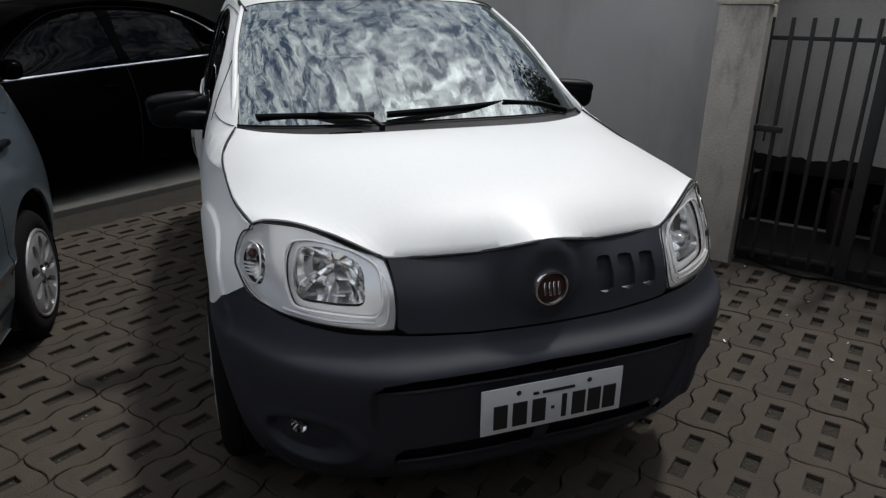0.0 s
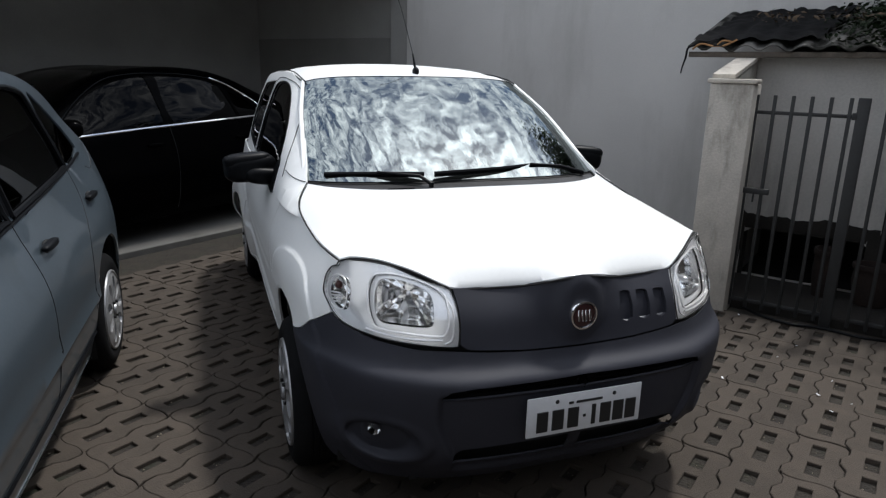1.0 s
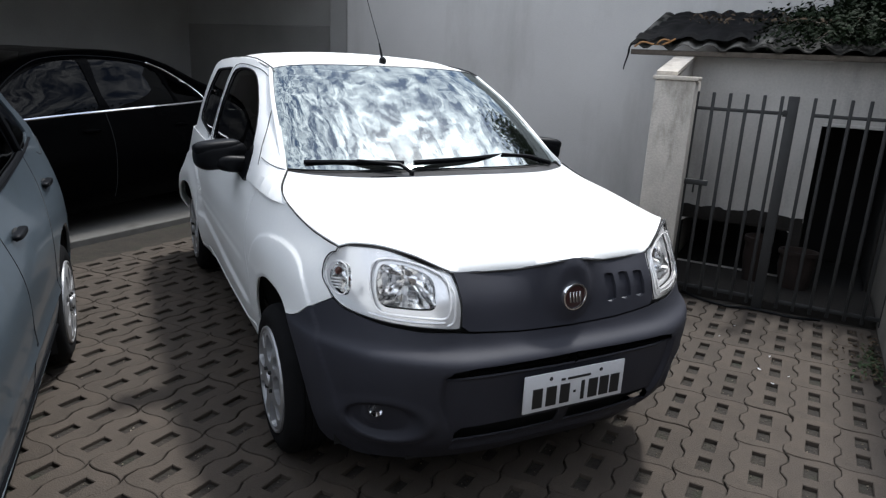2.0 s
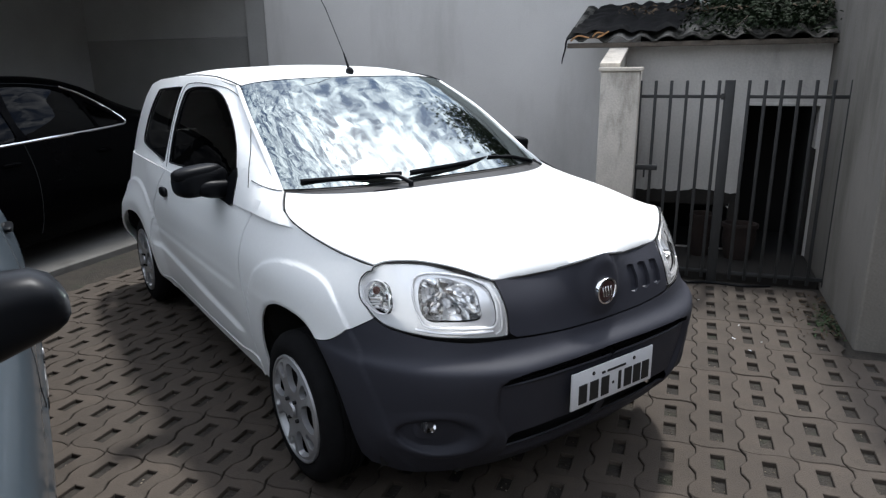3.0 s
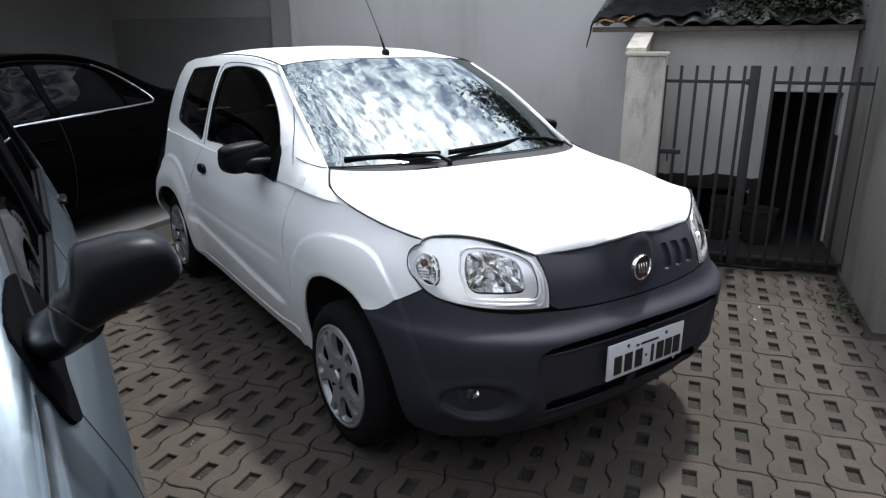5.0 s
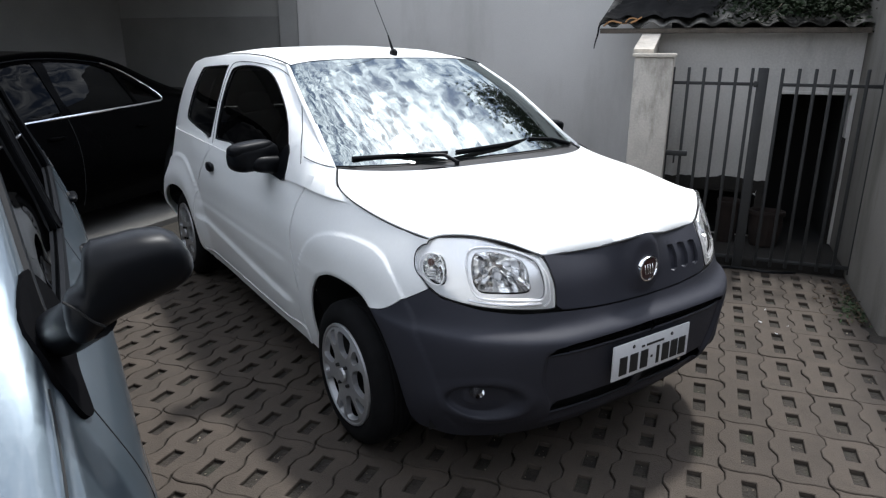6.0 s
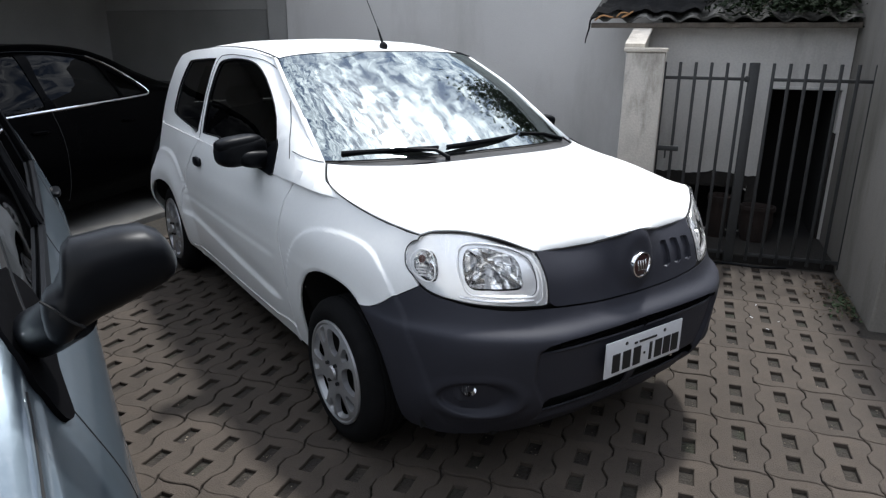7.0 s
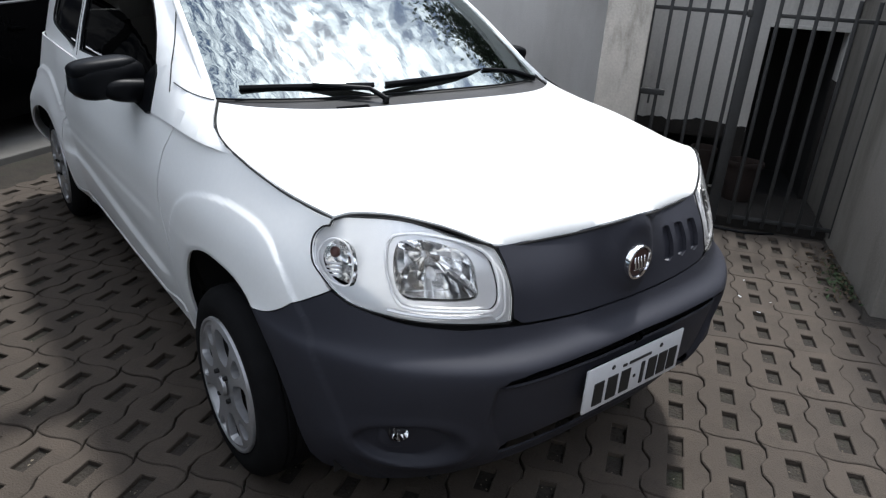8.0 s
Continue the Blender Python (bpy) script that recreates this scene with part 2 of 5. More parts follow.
def lathe(profile, n=40, m=None):
    """Turns (radius, x) points about the x axis."""
    bm = bmesh.new()
    rings = [[bm.verts.new((x, r * math.cos(6.28318530718 * k / n), r * math.sin(6.28318530718 * k / n))) for k in range(n)] for r, x in profile]
    for a, b in zip(rings, rings[1:]):
        for k in range(n):
            bm.faces.new((a[k], a[(k + 1) % n], b[(k + 1) % n], b[k]))
    bmesh.ops.remove_doubles(bm, verts=bm.verts[:], dist=1e-5)
    bmesh.ops.recalc_face_normals(bm, faces=bm.faces[:])
    if m:
        bm.transform(m)
    return bm


def spline(points, n, closed=True):
    """A smooth line through points; a point given twice makes a corner."""
    pts = [np.array(p, float) for p in points]
    out = []
    k = len(pts)
    for i in range(k if closed else k - 1):
        get = (lambda j: pts[j % k]) if closed else (lambda j: pts[min(max(j, 0), k - 1)])
        a, b, c, d = get(i - 1), get(i), get(i + 1), get(i + 2)
        if np.allclose(b, c):
            continue
        for s in np.linspace(0, 1, n, endpoint=False):
            out.append(0.5 * (2 * b + (c - a) * s + (2 * a - 5 * b + 4 * c - d) * s * s + (3 * b - a - 3 * c + d) * s ** 3))
    if not closed:
        out.append(pts[-1])
    return out


def normal_of(f, a, b, h=0.004):
    p = Vector(f(a, b))
    da, db = Vector(f(a + h, b)) - p, Vector(f(a, b + h)) - p
    n = da.cross(db)
    return n.normalized() if n.length > 1e-12 else Vector((0, 0, 1))


def turn_in(bm, depth):
    """Folds the open rim of a sheet inwards, but for edges on the middle plane x = 0."""
    bm.normal_update()
    rim = [e for e in bm.edges if e.is_boundary and not all(abs(v.co.x) < 1e-4 for v in e.verts)]
    ns = {v: v.normal.copy() for e in rim for v in e.verts}
    r = bmesh.ops.extrude_edge_only(bm, edges=rim)
    for v in [q for q in r["geom"] if isinstance(q, bmesh.types.BMVert)]:
        near = next((e.other_vert(v) for e in v.link_edges if e.other_vert(v) in ns), None)
        if near:
            v.co = near.co - ns[near] * depth
    bm.normal_update()


def mirrored(bm):
    """The same sheet for the other flank."""
    c = bm.copy()
    for v in c.verts:
        v.co.x = -v.co.x
    bmesh.ops.reverse_faces(c, faces=c.faces[:])
    return c


def whole(bm):
    out = join(bm.copy(), mirrored(bm))
    bm.free()
    bmesh.ops.remove_doubles(out, verts=[v for v in out.verts if abs(v.co.x) < 1e-3], dist=1e-3)
    return out


def coons(front, rear, flank, crown=0.0, pull=1.0):
    """A sheet (s -1..1 across, t 0..1 along) between a front line, a rear line (both given for x >= 0 from the middle) and a side line."""
    f, r = (np.array(spline([(-q[1][0], q[1][1], q[1][2])] + list(q), 12, False))[12:] for q in (front, rear))
    k = np.array(spline(flank, 12, False))

    def on(line, s):
        d = np.concatenate([[0], np.cumsum(np.linalg.norm(np.diff(line, axis=0), axis=1))])
        return np.array([np.interp(s * d[-1], d, line[:, i]) for i in range(3)])

    def at(s, t):
        a = abs(s)
        t = min(max(t, 0), 1)
        F, R, K = on(f, a), on(r, a), on(k, t)
        F1, R1 = f[-1], r[-1]
        w = (1 - t) ** pull
        p = (1 - t) * F + t * R + a * a * (K - (1 - t) * F1 - t * R1)
        for k_ in (1, 2):
            p[k_] += (w - 1 + t) * (F[k_] - f[0][k_] - (F1[k_] - f[0][k_]) * a * a)
        p[2] += crown * 4 * t * (1 - t) * (1 - a ** 3.5)
        return np.array([math.copysign(p[0], s) if s else 0.0, p[1], p[2]])
    return at


def patch(f, outer, holes=(), step=(0.05, 0.05), off=0.0, depth=0.0, out=None, sx=1):
    """A sheet over the outline (with holes) in the (a, b) plane, laid on the surface f(a, b), its rim turned in by depth.
    out(p): the way that counts as outward. sx -1: mirrored."""
    bm = bmesh.new()
    for loop in (outer, *holes):
        vs = [bm.verts.new((p[0], p[1], 0)) for p in loop]
        for i in range(len(vs)):
            bm.edges.new((vs[i - 1], vs[i]))
    bmesh.ops.triangle_fill(bm, use_beauty=True, use_dissolve=False, edges=bm.edges[:], normal=(0, 0, 1))
    for axis in (0, 1):
        lo, hi = min(v.co[axis] for v in bm.verts), max(v.co[axis] for v in bm.verts)
        k = math.ceil(lo / step[axis] + 1e-6)
        while k * step[axis] < hi - 1e-6:
            co, no = [0, 0, 0], [0, 0, 0]
            co[axis], no[axis] = k * step[axis], 1
            bmesh.ops.bisect_plane(bm, geom=bm.verts[:] + bm.edges[:] + bm.faces[:], dist=1e-5, plane_co=co, plane_no=no)
            k += 1
    ns = {}
    flip = 0
    quick = None
    if isinstance(f, Net):
        ab = np.array([(v.co.x, v.co.y) for v in bm.verts])
        base, da, db = f.many(ab), f.many(ab + (0.004, 0)), f.many(ab + (0, 0.004))
        lo_a, lo_b = f.many(ab - (0.004, 0)), f.many(ab - (0, 0.004))
        quick = base, np.cross(da - lo_a, db - lo_b)
    for i, v in enumerate(bm.verts):
        if quick:
            p, n = Vector(quick[0][i]), Vector(quick[1][i]).normalized()
        else:
            p = Vector(f(v.co.x, v.co.y))
            n = normal_of(f, v.co.x, v.co.y)
        if out and n.dot(Vector(out(p))) < 0:
            n = -n
        ns[v] = n
        v.co = p + n * off
    bm.normal_update()
    if sum(fc.normal.dot(ns[fc.verts[0]]) for fc in bm.faces) < 0:
        bmesh.ops.reverse_faces(bm, faces=bm.faces[:])
    if depth:
        turn_in(bm, depth)
    if sx < 0:
        for v in bm.verts:
            v.co.x = -v.co.x
        bmesh.ops.reverse_faces(bm, faces=bm.faces[:])
    return bm


class Net:
    """A smooth surface through a table of points: rows upwards, columns from the middle of the nose round to the tail."""

    def __init__(self, rows, bumps=None, closed=True):
        p = np.array(rows, float)
        flip = np.array([-1, 1, 1])
        p = np.concatenate([p[:, 1:2] * flip, p, p[:, -2:-1] * flip if closed else 2 * p[:, -1:] - p[:, -2:-1]], 1)
        p = np.concatenate([2 * p[:1] - p[1:2], p, 2 * p[-1:] - p[-2:-1]], 0)
        self.p, self.nu, self.nv, self.bumps = p, len(rows[0]), len(rows), bumps
        g = [(a, b) for a in np.linspace(0, self.nu - 1, (self.nu - 1) * 10 + 1) for b in np.linspace(0, self.nv - 1, (self.nv - 1) * 8 + 1)]
        self.grid = np.array(g)
        self.at = self.many(self.grid)

    def __call__(self, a, b):
        a, b = min(max(a, 0.0), self.nu - 1.0001), min(max(b, 0.0), self.nv - 1.0001)
        i, j = int(a), int(b)
        s, t = a - i, b - j
        w = lambda q: np.array([-q + 2 * q * q - q ** 3, 2 - 5 * q * q + 3 * q ** 3, q + 4 * q * q - 3 * q ** 3, q ** 3 - q * q]) / 2
        r = np.einsum("j,i,jik->k", w(t), w(s), self.p[j:j + 4, i:i + 4])
        return self.bumps(r) if self.bumps else r

    def many(self, ab):
        ab = np.asarray(ab, float)
        a, b = np.clip(ab[:, 0], 0, self.nu - 1.0001), np.clip(ab[:, 1], 0, self.nv - 1.0001)
        i, j = a.astype(int), b.astype(int)
        w = lambda q: np.stack([-q + 2 * q * q - q ** 3, 2 - 5 * q * q + 3 * q ** 3, q + 4 * q * q - 3 * q ** 3, q ** 3 - q * q], 1) / 2
        ws, wt = w(a - i), w(b - j)
        k = np.arange(4)
        g = self.p[(j[:, None] + k)[:, :, None], (i[:, None] + k)[:, None, :]]
        r = np.einsum("nj,ni,njik->nk", wt, ws, g)
        return np.array([self.bumps(q) for q in r]) if self.bumps else r

    def refine(self, a, b, cost, rounds=5):
        h, k = 0.1, np.array([(i, j) for i in (-1, -.5, 0, .5, 1) for j in (-1, -.5, 0, .5, 1)])
        for _ in range(rounds):
            c = np.array((a, b)) + k * h
            a, b = c[cost(self.many(c)).argmin()]
            h *= 0.5
        return a, b

    def find(self, x, y, z):
        cost = lambda p: ((p - np.array((x, y, z))) ** 2).sum(1)
        return self.refine(*self.grid[cost(self.at).argmin()], cost)

    def side(self, y, z):
        """The (a, b) of the outer flank point seen from the side at y, z."""
        cost = lambda p: (p[:, 1] - y) ** 2 + (p[:, 2] - z) ** 2 - 0.0004 * p[:, 0] ** 3
        flat = lambda p: (p[:, 1] - y) ** 2 + (p[:, 2] - z) ** 2
        return self.refine(*self.grid[cost(self.at).argmin()], flat)

    def flank_at(self, y, z):
        flat = lambda p: (p[:, 1] - y) ** 2 + (p[:, 2] - z) ** 2 + (p[:, 0] < 0.45) * 9
        return self.refine(*self.grid[flat(self.at).argmin()], flat)


def cut_arch(bm, cy, cz, a, b, p=2.5, floor=-9):
    """Opens a rounded wheel arch in a flank: what lies inside goes, the edge is drawn out to the curve."""
    rad = lambda v: ((abs(v.co.y - cy) / a) ** p + (max(v.co.z - cz, 0) / b) ** p) ** (1 / p)
    dead = [fc for fc in bm.faces if all(rad(v) < 1 for v in fc.verts)]
    bmesh.ops.delete(bm, geom=dead, context="FACES")
    for v in bm.verts:
        r = rad(v)
        if 0.05 < r < 1:
            v.co.y = cy + (v.co.y - cy) / r
            if v.co.z > cz:
                v.co.z = cz + (v.co.z - cz) / r


# ---- the yard ----
def bmesh_solid(bm, d):
    r = bmesh.ops.extrude_face_region(bm, geom=bm.faces[:])
    for v in r["geom"]:
        if isinstance(v, bmesh.types.BMVert):
            v.co.z += d
    bmesh.ops.recalc_face_normals(bm, faces=bm.faces[:])
    return bm


def setting(name, bm, material, label, category, smooth=0, m=PLACE):
    bm.transform(m)
    return tagged(link(name, bm, material, None, smooth), label, category, kind="structure")


def rough_wall(x0, x1, y0, y1, z0, z1):
    bm = box(x0, x1, y0, y1, z0, z1, 0.012, 2)
    return bm


g = bmesh.new()
bmesh.ops.create_grid(g, x_segments=8, y_segments=8, size=150)
for v in g.verts:
    v.co.z = -0.018
setting("ground", g, SOIL, "dark bare soil under and around the paving", "ground")

setting("wall_east", rough_wall(4.49, 4.70, -1.60, 4.29, -0.05, 3.0), WALLGREY, "tall plain grey rendered boundary wall", "wall")
setting("wall_carport_side", rough_wall(4.60, 4.75, 4.29, 7.20, -0.05, 2.60), CARPORT, "dull grey side wall inside the shaded carport", "wall")
setting("wall_carport_lower", rough_wall(4.592, 4.604, 4.58, 7.00, 0.0, 1.83), BAND, "darker painted lower band of the carport wall", "wall band")
setting("wall_pilaster", rough_wall(4.53, 4.60, 4.31, 4.57, -0.05, 2.60), CARPORT, "shallow pilaster at the mouth of the carport", "pilaster")
setting("wall_carport_back", rough_wall(-6.0, 4.75, 7.0, 7.2, -0.05, 2.60), CARPORT, "dark back wall of the carport", "wall")
setting("carport_pilaster", rough_wall(-0.55, -0.25, 6.88, 7.0, 0.0, 2.60), CARPORT, "upright pilaster on the carport back wall", "pilaster")
setting("wall_carport_left", rough_wall(-6.2, -6.0, 4.3, 7.2, -0.05, 2.60), CARPORT, "side wall closing the carport", "wall")
setting("ceiling", rough_wall(-6.2, 4.75, 4.22, 7.2, 2.60, 2.78), CARPORT, "concrete slab roof over the carport", "ceiling")
setting("slab", box(-6.0, 4.59, 4.24, 6.99, -0.05, 0.035, 0.008), SLAB, "pale concrete floor slab of the carport", "slab")
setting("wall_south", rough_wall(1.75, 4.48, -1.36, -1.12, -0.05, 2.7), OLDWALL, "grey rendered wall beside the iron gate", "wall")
# unseen wall, added tall and pale to bounce light onto the left flank
setting("wall_west", rough_wall(-9.2, -9.0, -5.0, 7.2, -0.05, 5.0), BOUNCEWALL, "unseen pale wall added to close the yard and bounce fill light", "wall")
# unseen wall, added tall to shut out low sky light in front
setting("wall_street", rough_wall(-9.0, 4.5, -5.2, -5.0, -0.05, 5.2), DARKWALL, "unseen dark wall added to close the yard and block low sky light", "wall")

# gate pillar with its mortar cap and the short sloping wall behind it
pillar = thing("gate_pillar", PLACE @ pose(2.70, 0.28, 0), "weathered rendered gate pillar with mossy stains", "pillar")
part("shaft", box(-0.10, 0.12, -0.14, 0.115, -0.05, 1.438, 0.012), PILLAR, pillar)
part("cap", box(-0.112, 0.03, -0.155, 0.13, 1.438, 1.464, 0.006), CAPMAT, pillar, "pale mortar cap strip")
low = bmesh.new()
prof = [(2.821, -0.05), (3.44, -0.05), (3.44, 1.585), (2.821, 1.452)]
for y in (0.30, 0.405):
    low.faces.new([low.verts.new((x, y, z)) for x, z in prof])
bmesh.ops.bridge_loops(low, edges=low.edges[:])
bmesh.ops.recalc_face_normals(low, faces=low.faces[:])
setting("wall_low", low, PILLAR, "short weathered wall with a sloping top behind the pillar", "wall")
cap = bmesh.new()
cp = [(2.735, 1.466), (3.44, 1.600), (3.44, 1.625), (2.735, 1.491)]
for y in (0.285, 0.42):
    cap.faces.new([cap.verts.new((x, y, z)) for x, z in cp])
bmesh.ops.bridge_loops(cap, edges=cap.edges[:])
bmesh.ops.recalc_face_normals(cap, faces=cap.faces[:])
setting("trim_cap", cap, CAPMAT, "pale sloping mortar strip along the low wall", "wall cap")

# iron gate: two leaves and a middle post
GX = 2.725


def bar(x, y, z0, z1, w):
    return box(x - w, x + w, y - w, y + w, z0, z1, w * 0.35, 2)


post = thing("gate_post", PLACE @ pose(GX, -0.424, 0), "square dark iron post between two gate leaves", "gate post")
part("post", box(-0.028, 0.028, -0.031, 0.031, -0.05, 1.378, 0.005), IRON, post)
part("hinge", box(-0.03, 0.0, 0.022, 0.05, 1.252, 1.292, 0.004), IRON, post)


def gate_leaf(y0, count, pitch, label):
    leaf = thing("iron_gate", PLACE @ pose(GX, y0, 0), label, "gate", "gate leaves")
    for i in range(count):
        part("bar", bar(0, -i * pitch, 0.02, 1.375, 0.0102), IRON, leaf)
    w = (count - 1) * pitch
    part("top_rail", box(-0.008, 0.008, -w - 0.035, 0.01, 1.260, 1.282, 0.003), IRON, leaf)
    part("bottom_rail", box(-0.008, 0.008, -w - 0.035, 0.01, 0.055, 0.080, 0.003), IRON, leaf)
    return leaf


leaf = gate_leaf(0.138, 6, 0.0995, "dark iron bar gate leaf with a sliding bolt")
part("bolt", join(box(-0.038, -0.011, -0.145, 0.045, 0.772, 0.808, 0.004), tube([(-0.02, 0.02, 0.79), (-0.02, 0.085, 0.79)], 0.008), tube([(-0.03, -0.06, 0.79), (-0.035, -0.06, 0.72)], 0.006)), IRON, leaf, "rusty sliding gate bolt")
leaf2 = gate_leaf(-0.540, 7, 0.0975, "dark iron bar gate leaf hinged to the wall")
part("hinge", join(tube([(0, -0.585, 0.28), (0, -0.61, 0.28)], 0.01), tube([(0, -0.588, 0.26), (0, -0.588, 0.33)], 0.012)), IRON, leaf2)

# low shed behind the gate
shed = thing("shed", PLACE @ pose(3.45, -0.2, 0), "low rendered shed with a dark doorway and corrugated roof", "shed")
door = [(-0.41, -0.03), (-0.41, 1.170), (-0.885, 1.170), (-0.885, -0.03)]
hollow = [(0.44, 0.02), (0.44, 0.36), (0.38, 0.40), (-0.30, 0.41), (-0.345, 0.37), (-0.345, 0.02)]
loops = []
for x in (0.0, 0.13):
    f = patch(lambda a, b: (0, a, b), [(-0.915, -0.05), (0.60, -0.05), (0.60, 1.64), (-0.915, 1.64)], [door, hollow], (0.4, 0.4))
    f.transform(Matrix.Translation((x, 0, 0)))
    loops.append(f)
sw = join(*loops)
for f in ((door[0], door[1]), (door[1], door[2]), (door[2], door[3]), *zip(hollow, hollow[1:])):
    vs = [sw.verts.new((x, y, z)) for (y, z), x in ((f[0], 0), (f[1], 0), (f[1], 0.13), (f[0], 0.13))]
    sw.faces.new(vs)
for (y0, z0), (y1, z1) in (((0.6, -0.05), (0.6, 1.64)), ((0.6, 1.64), (-0.915, 1.64))):
    sw.faces.new([sw.verts.new(c) for c in ((0, y0, z0), (0, y1, z1), (0.13, y1, z1), (0.13, y0, z0))])
part("wall", sw, SHEDWALL, shed, "", 0)


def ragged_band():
    """Lower band with dirt and shade put into its dark colour and an uneven top edge."""
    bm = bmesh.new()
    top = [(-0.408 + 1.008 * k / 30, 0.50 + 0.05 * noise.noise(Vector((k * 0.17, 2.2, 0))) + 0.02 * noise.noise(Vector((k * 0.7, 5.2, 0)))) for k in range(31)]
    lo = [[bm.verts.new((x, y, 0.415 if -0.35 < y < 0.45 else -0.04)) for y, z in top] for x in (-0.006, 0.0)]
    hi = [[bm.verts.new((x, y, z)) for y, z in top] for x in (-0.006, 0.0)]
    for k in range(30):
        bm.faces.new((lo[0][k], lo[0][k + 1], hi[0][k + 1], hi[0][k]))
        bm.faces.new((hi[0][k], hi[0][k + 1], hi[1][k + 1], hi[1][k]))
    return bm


part("plinth", ragged_band(), DIRTSHADE, shed, "dark low band with dirt and shade put into its colour")
# reveals coloured dark: the shade of hollow and doorway is painted in
part("hollow_reveal", join(box(-0.003, 0.135, 0.434, 0.446, 0.0, 0.395, 0.002), box(-0.003, 0.135, -0.351, -0.339, 0.0, 0.40, 0.002), box(-0.003, 0.135, -0.338, 0.433, 0.396, 0.414, 0.002)), DIRTSHADE, shed, "edge of the low hollow with shade put into its colour")
part("door_reveal", box(-0.007, 0.132, -0.893, -0.879, -0.02, 0.86, 0.002), DIRTSHADE, shed, "foot of the door jamb with shade put into its colour")
part("door_reveal", box(-0.007, 0.132, -0.416, -0.404, -0.02, 0.47, 0.002), DIRTSHADE, shed, "foot of the door jamb with shade put into its colour")
part("door_frame", box(-0.012, 0.05, -0.885, -0.41, 1.170, 1.192, 0.003), SHEDWALL, shed, "pale door lintel strip")
part("side_wall", box(0.13, 1.03, 0.47, 0.60, -0.05, 1.64, 0.004), SHEDWALL, shed)
# added interior box; the doorway's darkness is put into its black colour
part("inner_back_wall", box(0.95, 1.03, -0.91, 0.47, -0.05, 1.75, 0.004), LINER, shed, "added inner shed wall with the interior's shade put into its colour")
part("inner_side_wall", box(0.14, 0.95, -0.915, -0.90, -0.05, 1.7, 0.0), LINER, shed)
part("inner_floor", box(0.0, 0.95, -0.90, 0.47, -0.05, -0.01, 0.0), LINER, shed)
part("fascia", box(-0.13, -0.105, -0.915, 0.95, 1.605, 1.643, 0.004), WOOD, shed, "dark fascia board")
rb = bmesh.new()
N = 11
cols = int(1.87 / 0.18 * N)
rows_ = []
hump = lambda y: 0.034 * max(0.0, math.cos(math.pi * (((y - 0.03) / 0.18 + 0.5) % 1.0 - 0.5) / 0.72)) ** 0.7 if abs(((y - 0.03) / 0.18 + 0.5) % 1.0 - 0.5) < 0.36 else 0.0
for side_ in (0, 0.008):
    for xi, (xx, zz) in enumerate(((-0.15, 1.646), (0.2, 1.74), (0.6, 1.85), (1.02, 1.96))):
        row = []
        for k in range(cols + 1):
            yy = -0.915 + 1.87 * k / cols
            row.append(rb.verts.new((xx + 0.008 * math.sin(yy * 31), yy, zz + hump(yy) + side_ + 0.004 * math.sin(yy * 17 + xi))))
        rows_.append(row)
for s0 in (0, 4):
    for i in range(3):
        for k in range(cols):
            rb.faces.new((rows_[s0 + i][k], rows_[s0 + i][k + 1], rows_[s0 + i + 1][k + 1], rows_[s0 + i + 1][k]))
for k in range(cols):
    rb.faces.new((rows_[0][k], rows_[4][k], rows_[4][k + 1], rows_[0][k + 1]))
bmesh.ops.recalc_face_normals(rb, faces=rb.faces[:])
part("roof_sheet", rb, ROOFTILE, shed, "mossy corrugated fibre-cement sheet")

# black plastic sheet thrown over the roof, with dead leaves and a rope at its corner
tp = bmesh.new()
bmesh.ops.create_grid(tp, x_segments=24, y_segments=28, size=0.5)
for v in tp.verts:
    u_, w_ = v.co.x + 0.5, v.co.y + 0.5
    edge = 0.10 * noise.noise(Vector((w_ * 5, 1.3, 0)))
    yy = 0.14 + 0.79 * w_ - 0.12 * u_
    xx = -0.09 + 0.7 * edge + 0.95 * u_
    v.co = Vector((xx, yy, 1.70 + (xx + 0.15) * 0.275 + 0.035 * abs(noise.noise(Vector((u_ * 6, w_ * 7, 4)))) + hump(yy) * 0.5))
tarp = thing("plastic_sheet", PLACE @ pose(3.45, -0.2, 0), "crumpled black plastic sheet lying on the shed roof", "tarpaulin")
part("sheet", tp, mat("black_plastic_sheet", (0.005, 0.005, 0.0055), 0.75, spec=0.08, var=0.3, scale=12, bump=0.3, bscale=30), tarp)
rope = thing("rope", PLACE @ pose(3.30, 0.66, 1.66), "loose orange rope end on the roof corner", "rope")
part("strand", join(tube(spline([(0.0, 0.06, 0.0), (-0.02, 0.0, 0.035), (0.0, -0.08, 0.02), (0.05, -0.15, 0.03), (0.06, -0.22, 0.065)], 5, False), 0.007, 6), tube(spline([(0.0, -0.10, 0.02), (-0.01, -0.14, 0.055), (0.03, -0.19, 0.045), (0.0, -0.13, 0.015)], 5, False), 0.006, 6)), mat("orange_rope", (0.35, 0.19, 0.08), 0.9), rope)
strap = thing("strap", PLACE @ pose(3.28, 0.745, 1.66), "black plastic strip hanging from the roof corner", "strap")
part("strip", tube(spline([(0.03, -0.06, 0.03), (0, 0, 0.01), (0.0, 0.012, -0.06), (0.0, 0.03, -0.13), (0.0, 0.035, -0.17)], 4, False), 0.010, 6, 0.004), BLACK, strap)

